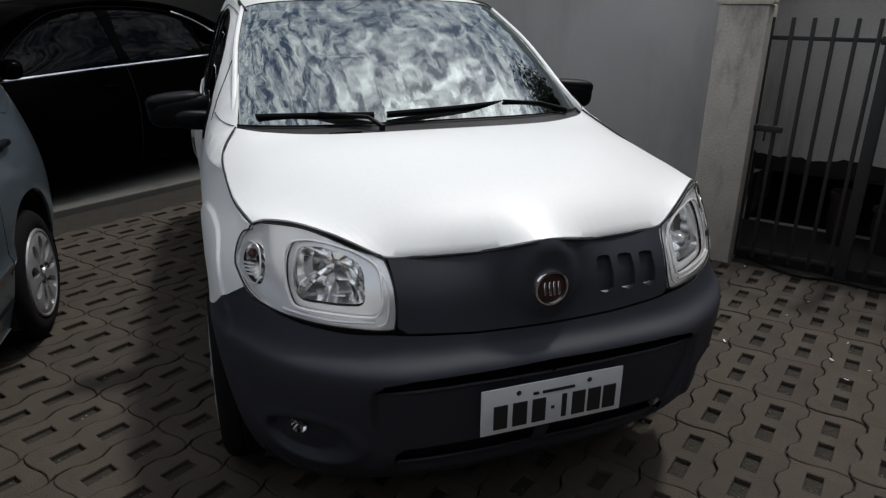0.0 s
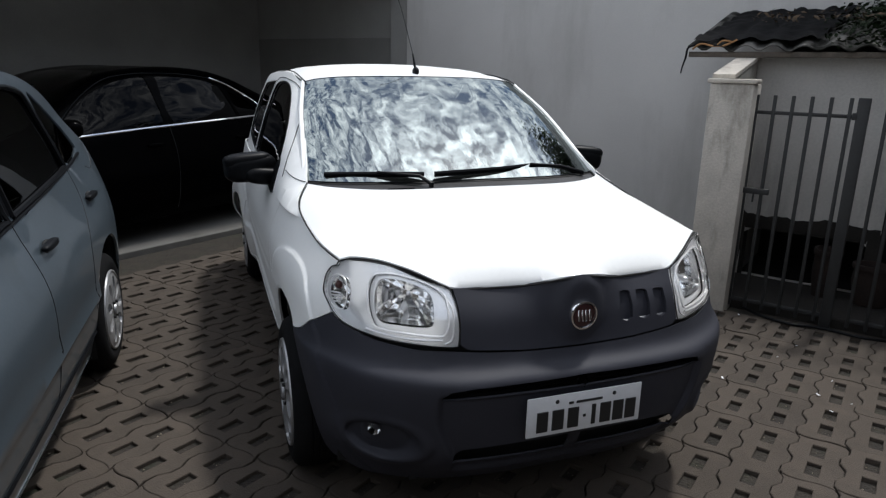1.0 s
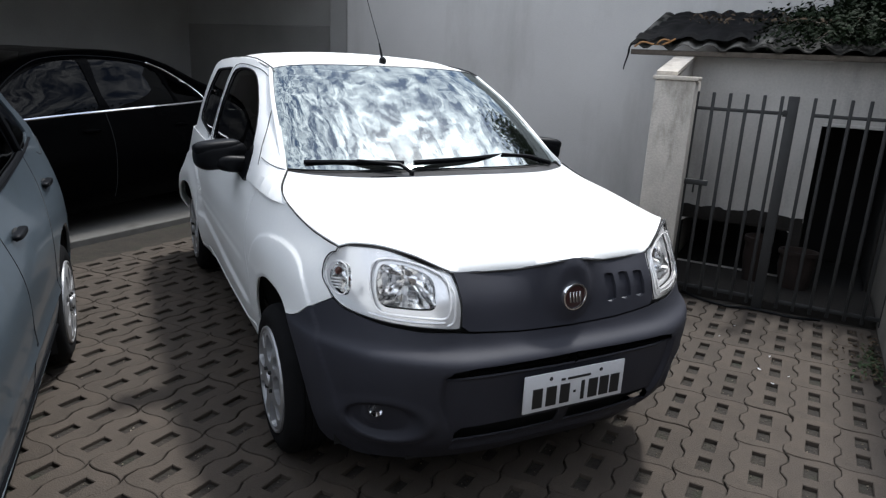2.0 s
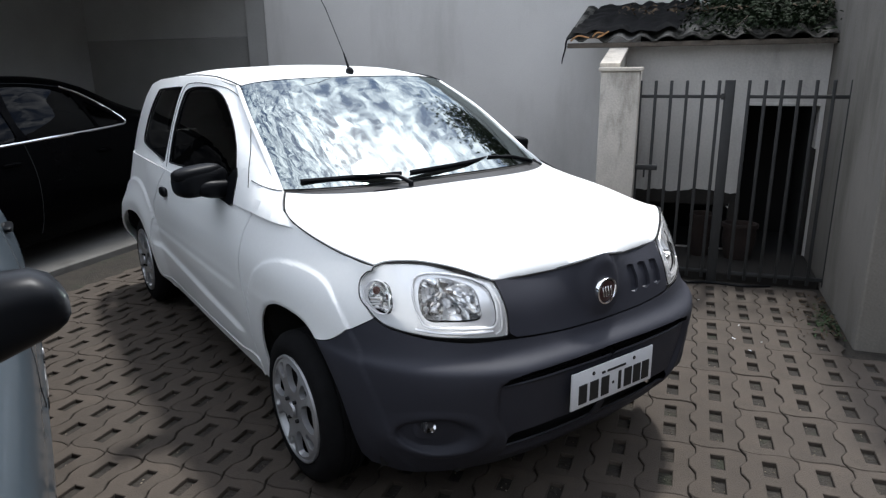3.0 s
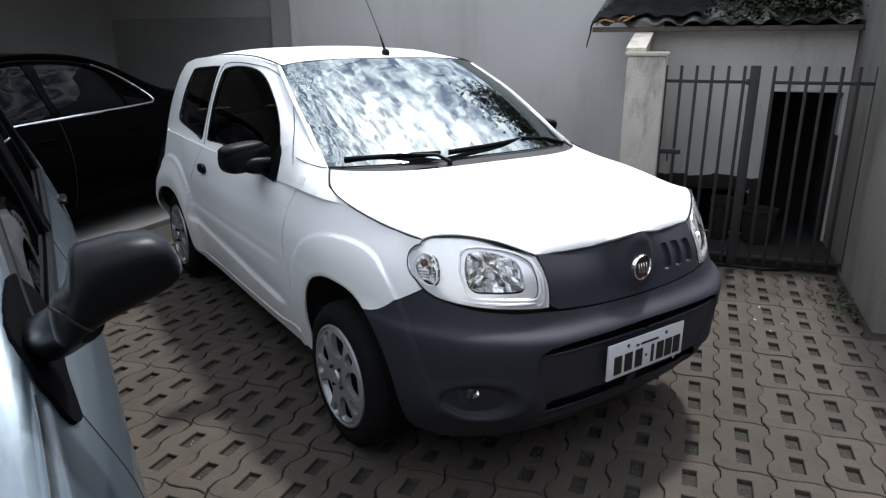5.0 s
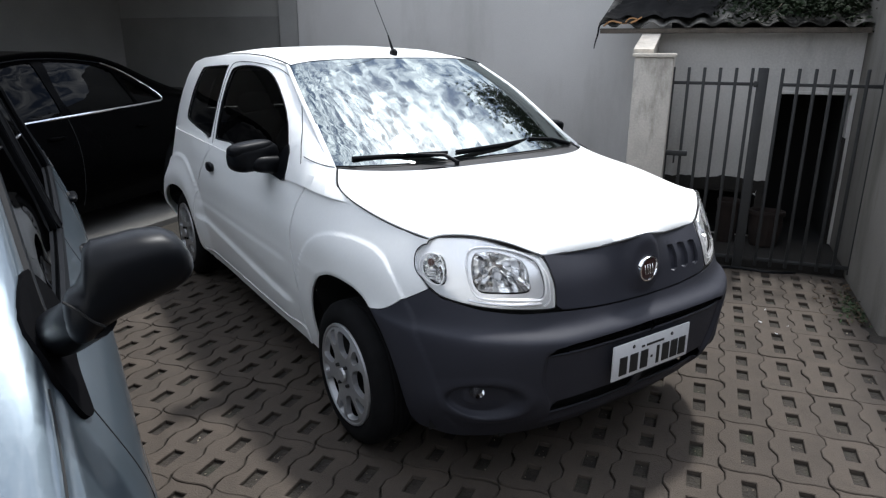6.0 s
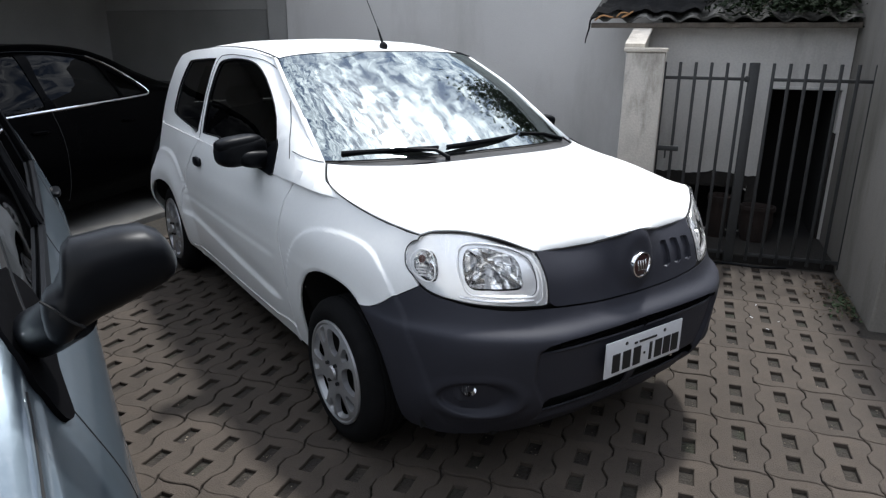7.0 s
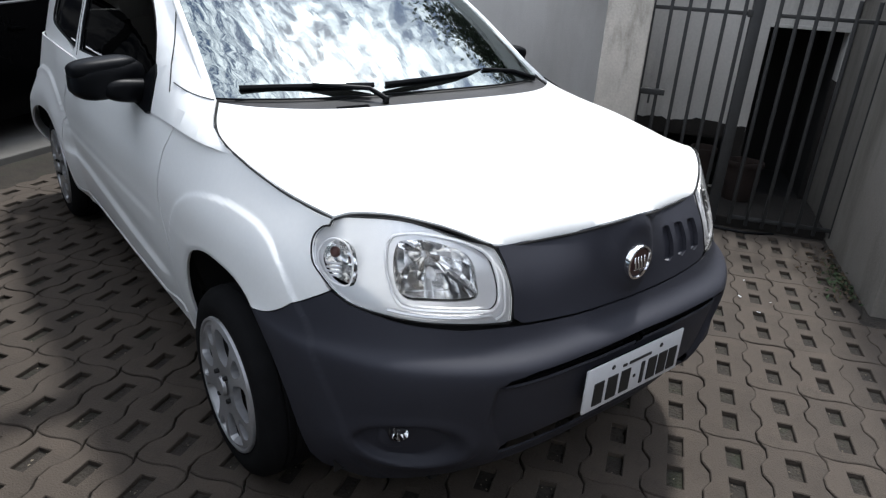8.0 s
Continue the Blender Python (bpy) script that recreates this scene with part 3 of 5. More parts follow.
# leaves: clumps of small bent blades
def leaf_mass(name, count, spread, size, material, seed, parent):
    rr = random.Random(seed)
    vs, fs = [], []
    for _ in range(count):
        c = Vector(spread(rr))
        q = Euler((rr.uniform(-0.9, 0.9), rr.uniform(-0.9, 0.9), rr.uniform(0, 6.28))).to_matrix()
        s_ = size * rr.uniform(0.6, 1.4)
        o = len(vs)
        for x, y, z in ((0, -1, -0.15), (0.42, -0.2, 0.0), (0, 0, 0.12), (-0.42, -0.2, 0.0), (0.25, 0.6, 0.0), (0, 1, -0.2), (-0.25, 0.6, 0.0)):
            vs.append(tuple(c + q @ Vector((x * s_, y * s_, z * s_))))
        fs += [(o, o + 1, o + 2), (o, o + 2, o + 3), (o + 1, o + 4, o + 2), (o + 2, o + 4, o + 5), (o + 2, o + 5, o + 6), (o + 2, o + 6, o + 3)]
    me = bpy.data.meshes.new(name)
    me.from_pydata(vs, [], fs)
    me.materials.append(material)
    ob = new(name, me)
    ob.parent = parent
    return tagged(ob, kind="stuff")


creeper = thing("creeper", PLACE @ pose(3.75, -0.8, 1.76), "dark green creeper spilling over the shed roof", "plant")
leaf_mass("leaves", 6000, lambda r: (lambda x, y: (x, y, -0.02 + 0.27 * (x + 0.2) + abs(r.gauss(0, 0.05)) + (0.09 * r.random() if y < 0.25 else 0) - (0.12 * r.random() if y < -0.15 and x < -0.3 else 0)))(r.uniform(-0.46, 0.75) if r.random() < 0.5 else r.uniform(-0.25, 0.75), min(r.uniform(-0.10, 0.75), r.gauss(0.2, 0.4)) if r.random() < 0.6 else r.uniform(-0.29, 0.25)), 0.024, DARKLEAF, 3, creeper)
leaf_mass("dry_leaves", 260, lambda r: (r.uniform(-0.25, 0.6), r.uniform(-0.3, 1.2), 0.03 + 0.27 * 0.3 + abs(r.gauss(0, 0.03))), 0.022, DRYLEAF, 4, creeper)
part("stem", join(*[tube(spline([(0.7, y, 0.25), (0.3, y + 0.1, 0.16), (-0.1, y - 0.05, 0.08), (-0.24, y + 0.04, -0.02)], 4, False), 0.006, 5, 0.003) for y in (-0.3, -0.1, 0.15, 0.3)]), BARK, creeper)

tree = thing("tree", PLACE @ pose(5.5, -0.05, -0.05), "leafy tree standing behind the boundary wall", "tree")
limbs = [tube(spline([(0, 0, 0), (0.05, 0.03, 1.2), (-0.05, 0.06, 2.4), (0.0, 0.0, 3.4)], 5, False), 0.11, 10, 0.06)]
rr = random.Random(9)
tips = []
for k in range(11):
    a_ = k * 2.4
    e = Vector((math.cos(a_) * rr.uniform(0.5, 1.3), math.sin(a_) * rr.uniform(0.5, 1.3), rr.uniform(2.9, 4.9)))
    s0 = Vector((0, 0, rr.uniform(1.9, 2.9)))
    limbs.append(tube(spline([s0, s0.lerp(e, 0.5) + Vector((0, 0, 0.18)), e], 4, False), 0.04, 7, 0.012))
    tips += [e, s0.lerp(e, 0.7)]
part("trunk", join(*limbs), BARK, tree)


def crown_spot(r):
    t_ = tips[r.randrange(len(tips))]
    return (t_.x + r.gauss(0, 0.27), t_.y + r.gauss(0, 0.27), t_.z + r.gauss(0, 0.22))


leaf_mass("crown", 9500, crown_spot, 0.052, LEAF, 6, tree)

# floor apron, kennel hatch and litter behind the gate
# step in the same near-black, its dirt and shade both painted
setting("kerb_gate", box(2.78, 3.44, -1.11, 0.27, -0.05, 0.045, 0.012), DIRTSHADE, "concrete step behind the gate, dirt and shade put into its colour", "step")


def pot_stand_in(x, y, h, w, lean, label):
    """A squat pot with a thick rolled rim and a hollow inside, standing in for an unclear brown form."""
    pot = thing("pot_stand_in", PLACE @ pose(x, y, 0.045, 0, lean, 0), label, "pot", "pots behind the gate")
    up = pose(0, 0, 0, 0, -90, 0)
    part("body", lathe([(0.001, 0.0), (w * 0.74, 0.0), (w * 0.80, h * 0.10), (w * 0.98, h * 0.55), (w * 0.92, h * 0.86), (w * 0.94, h * 0.9), (w * 0.84, h * 0.9), (w * 0.86, h * 0.55), (w * 0.66, h * 0.08), (0.001, h * 0.08)], 28, up), BROWN, pot)
    part("rim", lathe([(w * 0.86, h * 0.88), (w * 1.03, h * 0.88), (w * 1.06, h * 0.94), (w * 1.03, h), (w * 0.90, h), (w * 0.86, h * 0.95), (w * 0.86, h * 0.88)], 28, up), BROWN, pot, "thick worn rim")
    return pot


pot_stand_in(3.22, -0.62, 0.27, 0.125, 3, "brown pot shape standing in for an unclear form behind the iron gate")
pot_stand_in(3.24, -0.345, 0.33, 0.085, -2, "tall brown pot shape standing in for an unclear form behind the gate")
hose = thing("hose", PLACE @ pose(2.6, -0.3, 0.006), "thin dark hose lying across the paving", "hose")
part("tube", tube(spline([(0.16, 0.36, 0.0), (0.05, 0.22, 0.004), (0.0, 0.05, 0.006), (0.05, -0.12, 0.004), (0.02, -0.32, 0.006), (0.08, -0.5, 0.002)], 6, False), 0.009, 8), BLACK, hose)
litter = thing("leaf_litter", PLACE @ pose(2.1, -1.02, 0.004), "dry leaves and weeds gathered at the foot of the wall", "leaf litter")
leaf_mass("dry_leaves", 170, lambda r: (r.uniform(-0.3, 0.5), abs(r.gauss(0, 0.10)) - 0.08, abs(r.gauss(0, 0.006))), 0.012, DRYLEAF, 21, litter)
leaf_mass("weeds", 150, lambda r: (r.gauss(-0.05, 0.12), abs(r.gauss(0, 0.06)) - 0.07, abs(r.gauss(0, 0.012))), 0.014, LEAF, 22, litter)
bits = random.Random(12)
for k in range(9):
    x_, y_ = bits.uniform(1.5, 2.6), bits.uniform(-1.0, 0.1)
    sc_ = thing("paper_scrap", PLACE @ pose(x_, y_, 0.004, 0, 0, bits.uniform(0, 360)), "small pale paper scrap on the paving", "litter", "scraps")
    w_ = bits.uniform(0.004, 0.010)
    g_ = bmesh.new()
    g_.faces.new([g_.verts.new(c) for c in ((-w_, -w_ * 0.6, 0.0), (w_, -w_ * 0.4, 0.004), (w_ * 0.8, w_ * 0.7, 0.006), (-w_ * 0.7, w_ * 0.5, 0.001))])
    part("scrap", bmesh_solid(g_, 0.002), PLATE, sc_, "", 0)


# ---- shared car parts ----
def wheel(parent, x, y, z, out, radius, rim_r, style, label):
    """A wheel with its axle along x; out: +1 or -1, the way its face looks."""
    w = new("wheel")
    w.parent = parent
    w.matrix_basis = pose(x, y, z) @ Matrix.Diagonal((out, 1, 1, 1))
    tagged(w, label)
    wd = 0.165
    tread = [(rim_r - 0.005, -0.01), (rim_r + 0.01, 0.004), (radius - 0.045, 0.008), (radius - 0.018, -0.004), (radius - 0.004, -0.022), (radius, -0.045)]
    for k in range(4):
        x0 = -0.05 - k * 0.022
        tread += [(radius, x0), (radius - 0.007, x0 - 0.003), (radius - 0.007, x0 - 0.006), (radius, x0 - 0.009)]
    tread += [(radius - 0.004, -wd + 0.022), (radius - 0.04, -wd), (rim_r, -wd + 0.01)]
    part("tyre", lathe(tread, 56), RUBBER, w)
    part("drum", lathe([(0.001, -0.05), (rim_r - 0.004, -0.05), (rim_r - 0.004, -0.10)], 40), LINER, w)

    def dish(a, b):
        r = math.hypot(a, b) / rim_r
        return (0.004 + 0.012 * math.sin(min(r, 1) * 2.4) - 0.010 * max(0, r - 0.86) / 0.14, a, b)
    if style == "cap":
        holes = []
        for k in range(10):
            t0 = k * math.pi / 5 + 0.45
            c = Vector((math.cos(t0), math.sin(t0)))
            n = Vector((-c.y, c.x))
            mid, tall, wide, slant = (0.650, 0.245, 0.235, 0.085) if k % 2 == 0 else (0.755, 0.150, 0.105, 0.04)
            rnd_ = lambda q: math.copysign(abs(q) ** 0.6, q)
            loop = [c * (rim_r * (mid + tall * rnd_(math.cos(q)))) + n * (rim_r * (wide + slant * rnd_(math.cos(q))) * rnd_(math.sin(q))) for q in np.linspace(0, 2 * math.pi, 16, endpoint=False)]
            holes.append([(p.x, p.y) for p in loop])
    else:
        holes = []
        for k in range(9):
            t0 = k * 2 * math.pi / 9
            c = Vector((math.cos(t0), math.sin(t0)))
            n = Vector((-c.y, c.x))
            loop = [c * (rim_r * (0.58 + 0.29 * math.cos(q))) + n * (rim_r * (0.12 + 0.06 * math.cos(q)) * math.sin(q)) for q in np.linspace(0, 2 * math.pi, 12, endpoint=False)]
            holes.append([(p.x, p.y) for p in loop])
    outer = [(rim_r * math.cos(q), rim_r * math.sin(q)) for q in np.linspace(0, 2 * math.pi, 48, endpoint=False)]
    part("wheel_cover", patch(dish, outer, holes, (0.03, 0.03), 0, 0.022, lambda p: (1, 0, 0)), SILVER, w)
    part("rim_edge", lathe([(rim_r - 0.010, 0.006), (rim_r - 0.004, 0.012), (rim_r + 0.003, 0.010), (rim_r + 0.005, 0.002)], 48), SILVER, w)
    part("hub_cap", lathe([(0.001, 0.024), (rim_r * 0.13, 0.023), (rim_r * 0.15, 0.014)], 24), SILVER, w)
    for k in range(4):
        t0 = k * math.pi / 2 + 0.6
        part("wheel_bolt", lathe([(0.001, 0.022), (0.007, 0.022), (0.008, 0.010)], 10, Matrix.Translation((0, rim_r * 0.25 * math.cos(t0), rim_r * 0.25 * math.sin(t0)))), LINER, w)
    return w


def blob(sx, sy, sz, p=2.6, m=None, n=20):
    """A rounded pillow shape (superellipsoid)."""
    bm = bmesh.new()
    bmesh.ops.create_uvsphere(bm, u_segments=n + 8, v_segments=n, radius=1)
    for v in bm.verts:
        c = v.co
        k = (abs(c.x) ** p + abs(c.y) ** p + abs(c.z) ** p) ** (-1 / p)
        v.co = Vector((c.x * k * sx, c.y * k * sy, c.z * k * sz))
    if m:
        bm.transform(m)
    return bm


# ---- white hatchback; its nose looks down the y axis ----
car = thing("hatchback_car", Matrix.Identity(4), "white two-door hatchback with unpainted dark grey front bumper", "car")
AXF, AXR = 0.775, 3.21


def arch_r(y, z, cy):
    a = 0.340 if cy == AXR else 0.345 if y < cy else 0.385
    return ((abs(y - cy) / a) ** 2.5 + (max(z - 0.27, 0) / 0.398) ** 2.5) ** 0.4


def smooth(a, b, x):
    t = min(max((x - a) / (b - a), 0), 1)
    return t * t * (3 - 2 * t)


def flank(p):
    x, y, z = p
    if x > 0.45:
        for cy in (AXF, AXR):
            r = arch_r(y, z, cy)
            if r < 1.56:
                if cy == AXF:
                    edge = float(np.interp(y, [0.40, 0.55, 0.90, 1.18, 1.30], [1.43, 1.46, 1.405, 1.35, 1.31]))
                    x += 0.004 * (1 - smooth(edge - 0.014, edge + 0.014, r)) + 0.003 * smooth(edge - 0.35, edge - 0.05, r) * (r < edge) - 0.007 * (1 - smooth(0.98, 1.035, r))
                else:
                    x += 0.012 * (1 - smooth(1.36, 1.40, r)) + 0.030 * (1 - smooth(1.0, 1.36, r))
    if x > 0.6 and 1.3 < y < 2.95:
        crease = 0.385 + (y - 1.45) * 0.075
        k = smooth(1.36, 1.46, y) * (1 - smooth(2.80, 2.88, y))
        x += 0.014 * k * (1 - smooth(crease - 0.014, crease + 0.014, z)) * smooth(0.25, 0.28, z)
        x += 0.008 * smooth(0.10, 0.0, abs(z - 0.90)) * 0.5
        x += 0.005 * k * smooth(0.600, 0.570, z) * smooth(crease + 0.02, crease + 0.10, z)
    if y < 0.45:
        side = 0.455 - 0.06 * smooth(0.50, 0.30, z)
        mouth = smooth(side + 0.014, side - 0.014, x) * smooth(0.255, 0.300, z) * smooth(0.585, 0.552, z)
        y += 0.020 * mouth
        d = math.hypot((x - 0.600) / 0.098, (z - 0.392) / 0.070)
        y += 0.034 * smooth(1.04, 0.72, d) - 0.010 * smooth(0.35, 0.0, abs(d - 1.15)) * (0.4 + 0.6 * smooth(0.45, 0.39, z))
    return np.array([x, y, z])


COL = [0.20, 0.33, 0.46, 0.60, 0.655, 0.78]
rows = []
plan = [
    [(0, .16), (.2, .16), (.40, .19), (.56, .26), (.66, .36), (.73, .48), (.76, .78), (.745, 1.2), (.75, 1.9), (.75, 2.6), (.76, 3.15), (.74, 3.5), (.62, 3.64), (.35, 3.70), (0, 3.72)],
    [(0, .042), (.2, .044), (.41, .072), (.58, .162), (.69, .285), (.765, .46), (.79, .78), (.775, 1.2), (.78, 1.9), (.78, 2.6), (.79, 3.15), (.775, 3.5), (.65, 3.68), (.35, 3.74), (0, 3.755)],
    [(0, .008), (.2, .01), (.41, .035), (.59, .13), (.70, .26), (.785, .45), (.805, .78), (.797, 1.2), (.80, 1.9), (.80, 2.6), (.812, 3.15), (.84, 3.5), (.76, 3.71), (.35, 3.765), (0, 3.78)],
    [(0, -.008), (.2, -.004), (.41, .02), (.59, .115), (.71, .25), (.795, .45), (.812, .78), (.81, 1.2), (.815, 1.9), (.815, 2.6), (.818, 3.15), (.845, 3.5), (.76, 3.71), (.35, 3.765), (0, 3.78)],
    [(0, .045), (.2, .048), (.40, .075), (.585, .165), (.705, .29), (.785, .46), (.81, .78), (.812, 1.2), (.818, 1.9), (.818, 2.6), (.820, 3.15), (.84, 3.5), (.75, 3.70), (.35, 3.765), (0, 3.78)],
    [(0, .072), (.2, .085), (.40, .115), (.575, .21), (.69, .315), (.762, .46), (.795, .78), (.808, 1.2), (.818, 1.9), (.82, 2.6), (.815, 3.15), (.805, 3.5), (.67, 3.69), (.35, 3.75), (0, 3.765)],
]
for z, line in zip(COL, plan):
    rows.append([(x, y, z) for x, y in line])
rows.append([(0, .078, .900), (.2, .137, .864), (.403, .172, .871), (.56, .275, .925), (.668, .375, .925), (.704, .50, .914), (.723, .78, .943), (.760, 1.2, .955), (.785, 1.9, .957),
             (.79, 2.6, .965), (.785, 3.15, .97), (.76, 3.5, .97), (.64, 3.66, .97), (.35, 3.72, .97), (0, 3.735, .97)])
NET = Net(rows, flank)
outward = lambda p: (p[0], (p[1] - 1.9) * 0.5, 0.2)
F3 = lambda pts: [NET.find(*p) for p in pts]
FINE = (0.1, 0.1)

HEAD_OUT = [(.387, .09, .711), (.381, .107, .773), (.389, .145, .846), (.410, .168, .878), (.456, .198, .900), (.519, .243, .917), (.577, .288, .924), (.634, .335, .921), (.661, .365, .914), (.678, .384, .903), (.684, .387, .890), (.684, .387, .890),
            (.695, .403, .884), (.709, .415, .865), (.721, .411, .839), (.728, .392, .809), (.722, .362, .785), (.709, .329, .757), (.687, .293, .737), (.642, .239, .722), (.575, .182, .710), (.498, .134, .704), (.428, .101, .701), (.397, .091, .702)]
LAMP_RIM = [(.595, .283, .878), (.575, .274, .888), (.519, .236, .888), (.459, .192, .874), (.417, .158, .850), (.409, .136, .818), (.412, .113, .762), (.425, .109, .736), (.452, .12, .731), (.533, .164, .734), (.597, .21, .740), (.614, .229, .758), (.619, .257, .806), (.611, .276, .849)]
LAMP_OPEN = [(.584, .271, .868), (.562, .26, .876), (.522, .232, .876), (.468, .188, .860), (.449, .164, .838), (.446, .15, .79), (.458, .132, .758), (.50, .15, .752), (.554, .184, .753), (.595, .21, .757), (.608, .235, .78), (.606, .255, .83)]
SIDE_OPEN = [(.700, .378, .853), (.680, .362, .866), (.663, .331, .856), (.664, .309, .815), (.678, .302, .776), (.699, .328, .775), (.715, .362, .801), (.714, .38, .83)]
head_uv = [(a, min(b, 5.94)) for a, b in spline(F3(HEAD_OUT), 4)]
ca, cb = np.mean(head_uv, axis=0)


def arch_edge(cy, a, b, t0, t1, n=18):
    """Wheel arch outline on the flank between two angles."""
    pts = [(cy + (0.385 if cy == AXF and math.cos(t) > 0 else a) * math.copysign(abs(math.cos(t)) ** 0.8, math.cos(t)), 0.27 + b * abs(math.sin(t)) ** 0.8) for t in np.linspace(t0, t1, n)]
    return [NET.side(y, z) for y, z in pts]


ARCH_F, ARCH_R = (0.345, 0.398), (0.318, 0.350)
JOINT = 2.07  # angle at which the bumper meets the wing round the front arch


def panel(name, loop, material, holes=(), label="", arches=(), depth=0.010, off=0.0, step=FINE, both=True, parent=None):
    """Panels of the lower body: one on each flank, or both halves of a middle one welded."""
    bm = patch(NET, loop, holes, step, off, 0, outward)
    turn_in(bm, depth)
    if both:
        return [part(name, b, material, parent or car, label) for b in (mirrored(bm), bm)]
    return [part(name, whole(bm), material, parent or car, label)]


# dark inner shell behind the panels
shell = patch(NET, [(0, 0), (14, 0), (14, 5.99), (0, 5.99)], [[(a + (ca - a) * 0.05, b + (cb - b) * 0.05) for a, b in head_uv]], (0.15, 0.15), -0.040, 0, outward)
for cy in (AXF, AXR):
    cut_arch(shell, cy, 0.27, 0.42 if cy == AXF else 0.36, 0.42)
part("inner_shell", whole(shell), LINER, car)
for cy in (AXF, AXR):
    for s in (1, -1):
        well = bmesh.new()
        prof = [(cy + (0.425 if cy == AXF else 0.365) * math.copysign(abs(math.cos(t)) ** 0.8, math.cos(t)), 0.27 + 0.415 * abs(math.sin(t)) ** 0.8) for t in np.linspace(0, math.pi, 18)]
        prof = [(prof[0][0], 0.225)] + prof + [(prof[-1][0], 0.225)]
        ra, rb2 = [[well.verts.new((s * x, y, z)) for y, z in prof] for x in (0.78, 0.50)]
        for v in ra:
            v.co.x = s * (0.705 + 0.075 * smooth(0.30, 0.60, v.co.z))
        for k in range(len(prof) - 1):
            well.faces.new((ra[k], ra[k + 1], rb2[k + 1], rb2[k]))
        well.faces.new(rb2)
        bmesh.ops.recalc_face_normals(well, faces=well.faces[:])
        part("wheel_well", well, LINER, car)
# unseen box added to block light leaking in below the bumper
part("undertray", box(-0.50, 0.50, 0.21, 0.45, 0.198, 0.215, 0.004), LINER, car)
part("underbody", box(-0.62, 0.62, 0.42, 3.55, 0.19, 0.24, 0.01), LINER, car)

part("bumper_core", join(box(-0.39, 0.39, 0.215, 0.40, 0.22, 0.56, 0.01), box(-0.55, 0.55, 0.32, 0.42, 0.22, 0.50, 0.01)), LINER, car)

# front bumper with its mouth, slots and lamp pockets
top_b = [(0, .040, .676), (.2, .05, .679), (.36, .075, .687), (.41, .088, .690), (.50, .125, .690), (.60, .20, .702), (.690, .30, .731), (.715, .336, .755), (.743, .372, .730), (.768, .42, .702), (.803, .475, .662), (.812, .56, .626)]
front_edge = arch_edge(AXF, *ARCH_F, JOINT, math.pi - 0.02, 12)
bump = F3(top_b[:-1]) + front_edge + F3([(.738, .425, .255), (.712, .400, .222)]) + [(3.75, 0.0), (0, 0)]
slot = F3([(.0, 0, .556), (.20, 0, .558), (.36, .015, .560), (.425, .04, .558), (.452, .05, .560), (.455, .045, .570), (.43, .035, .590), (.36, .02, .599), (.20, 0, .603), (.0, 0, .605)])
slot = [(0.0, slot[0][1])] + slot[1:-1] + [(0.0, slot[-1][1])]
intake = F3([(.02, .03, .288), (.33, .05, .292), (.385, .06, .300), (.392, .06, .345), (.380, .06, .372), (.20, .03, .375), (.02, .03, .375)])
panel("front_bumper", bump + slot, PLASTIC, [intake], "dark grey textured plastic front bumper", (AXF,), 0.006, step=(0.04, 0.04), both=False)
panel("bumper_slot", F3([(0, 0, .535), (.50, .05, .52), (.50, .06, .62), (0, 0, .62)]), SLOT, off=-0.050, both=False)
panel("lower_intake", F3([(.01, .03, .275), (.46, .05, .275), (.46, .05, .39), (.01, .03, .39)]), SLOT, off=-0.050)
for s in (1, -1):
    bars = [tube([(s * x, 0.022 + 0.35 * max(0, x - 0.25) ** 2, z) for x in (0.02, 0.15, 0.28, 0.38)], 0.004, 6) for z in (0.574, 0.588)]
    part("slot_bar", join(*bars), SLOT, car)
    fog = part("fog_lamp", blob(0.024, 0.018, 0.024, 2.0, pose(s * 0.622, 0.190, 0.424, 0, 0, s * 25)), LENS, car, "small round fog lamp")
    part("reflector", lathe([(0.001, 0.024), (0.012, 0.018), (0.020, 0.0)], 20, pose(s * 0.622, 0.180, 0.424, 0, 0, 90 + s * 25)), CHROME, fog)
    part("lamp_pocket", blob(0.060, 0.010, 0.042, 3.0, pose(s * 0.60, 0.203, 0.405, 0, 0, s * 33)), PLASTIC, car)

# grille panel between the lamps, with three pressed slots on one side
gtop = [(0, .078, .893), (.05, .084, .889), (.10, .104, .877), (.15, .124, .866), (.22, .140, .861), (.32, .155, .859), (.383, .165, .857)]
gp = F3([(0, .040, .682)] + [(.2, .05, .685), (.36, .08, .693), (.381, .09, .708), (.376, .107, .773), (.380, .140, .832)]) + F3(gtop[::-1])
gp = [(0.0, gp[0][1])] + gp[1:-1] + [(0.0, 5.985)]
gp = [(a, min(b, 5.985)) for a, b in gp]


def grille_half(slots):
    hs = [spline(F3([(c - .022, .08, .735), (c + .022, .085, .735), (c + .023, .1, .80), (c + .018, .11, .815), (c - .018, .11, .815), (c - .023, .1, .80)]), 2) for c in (.175, .245, .315)] if slots else []
    b = patch(NET, gp, hs, FINE, 0.0, 0, outward)
    for v in b.verts:
        d = math.hypot(v.co.x / 0.075, (v.co.z - 0.80) / 0.09)
        v.co.y -= 0.020 * (1 - smooth(0.75, 1.35, d))
    return b


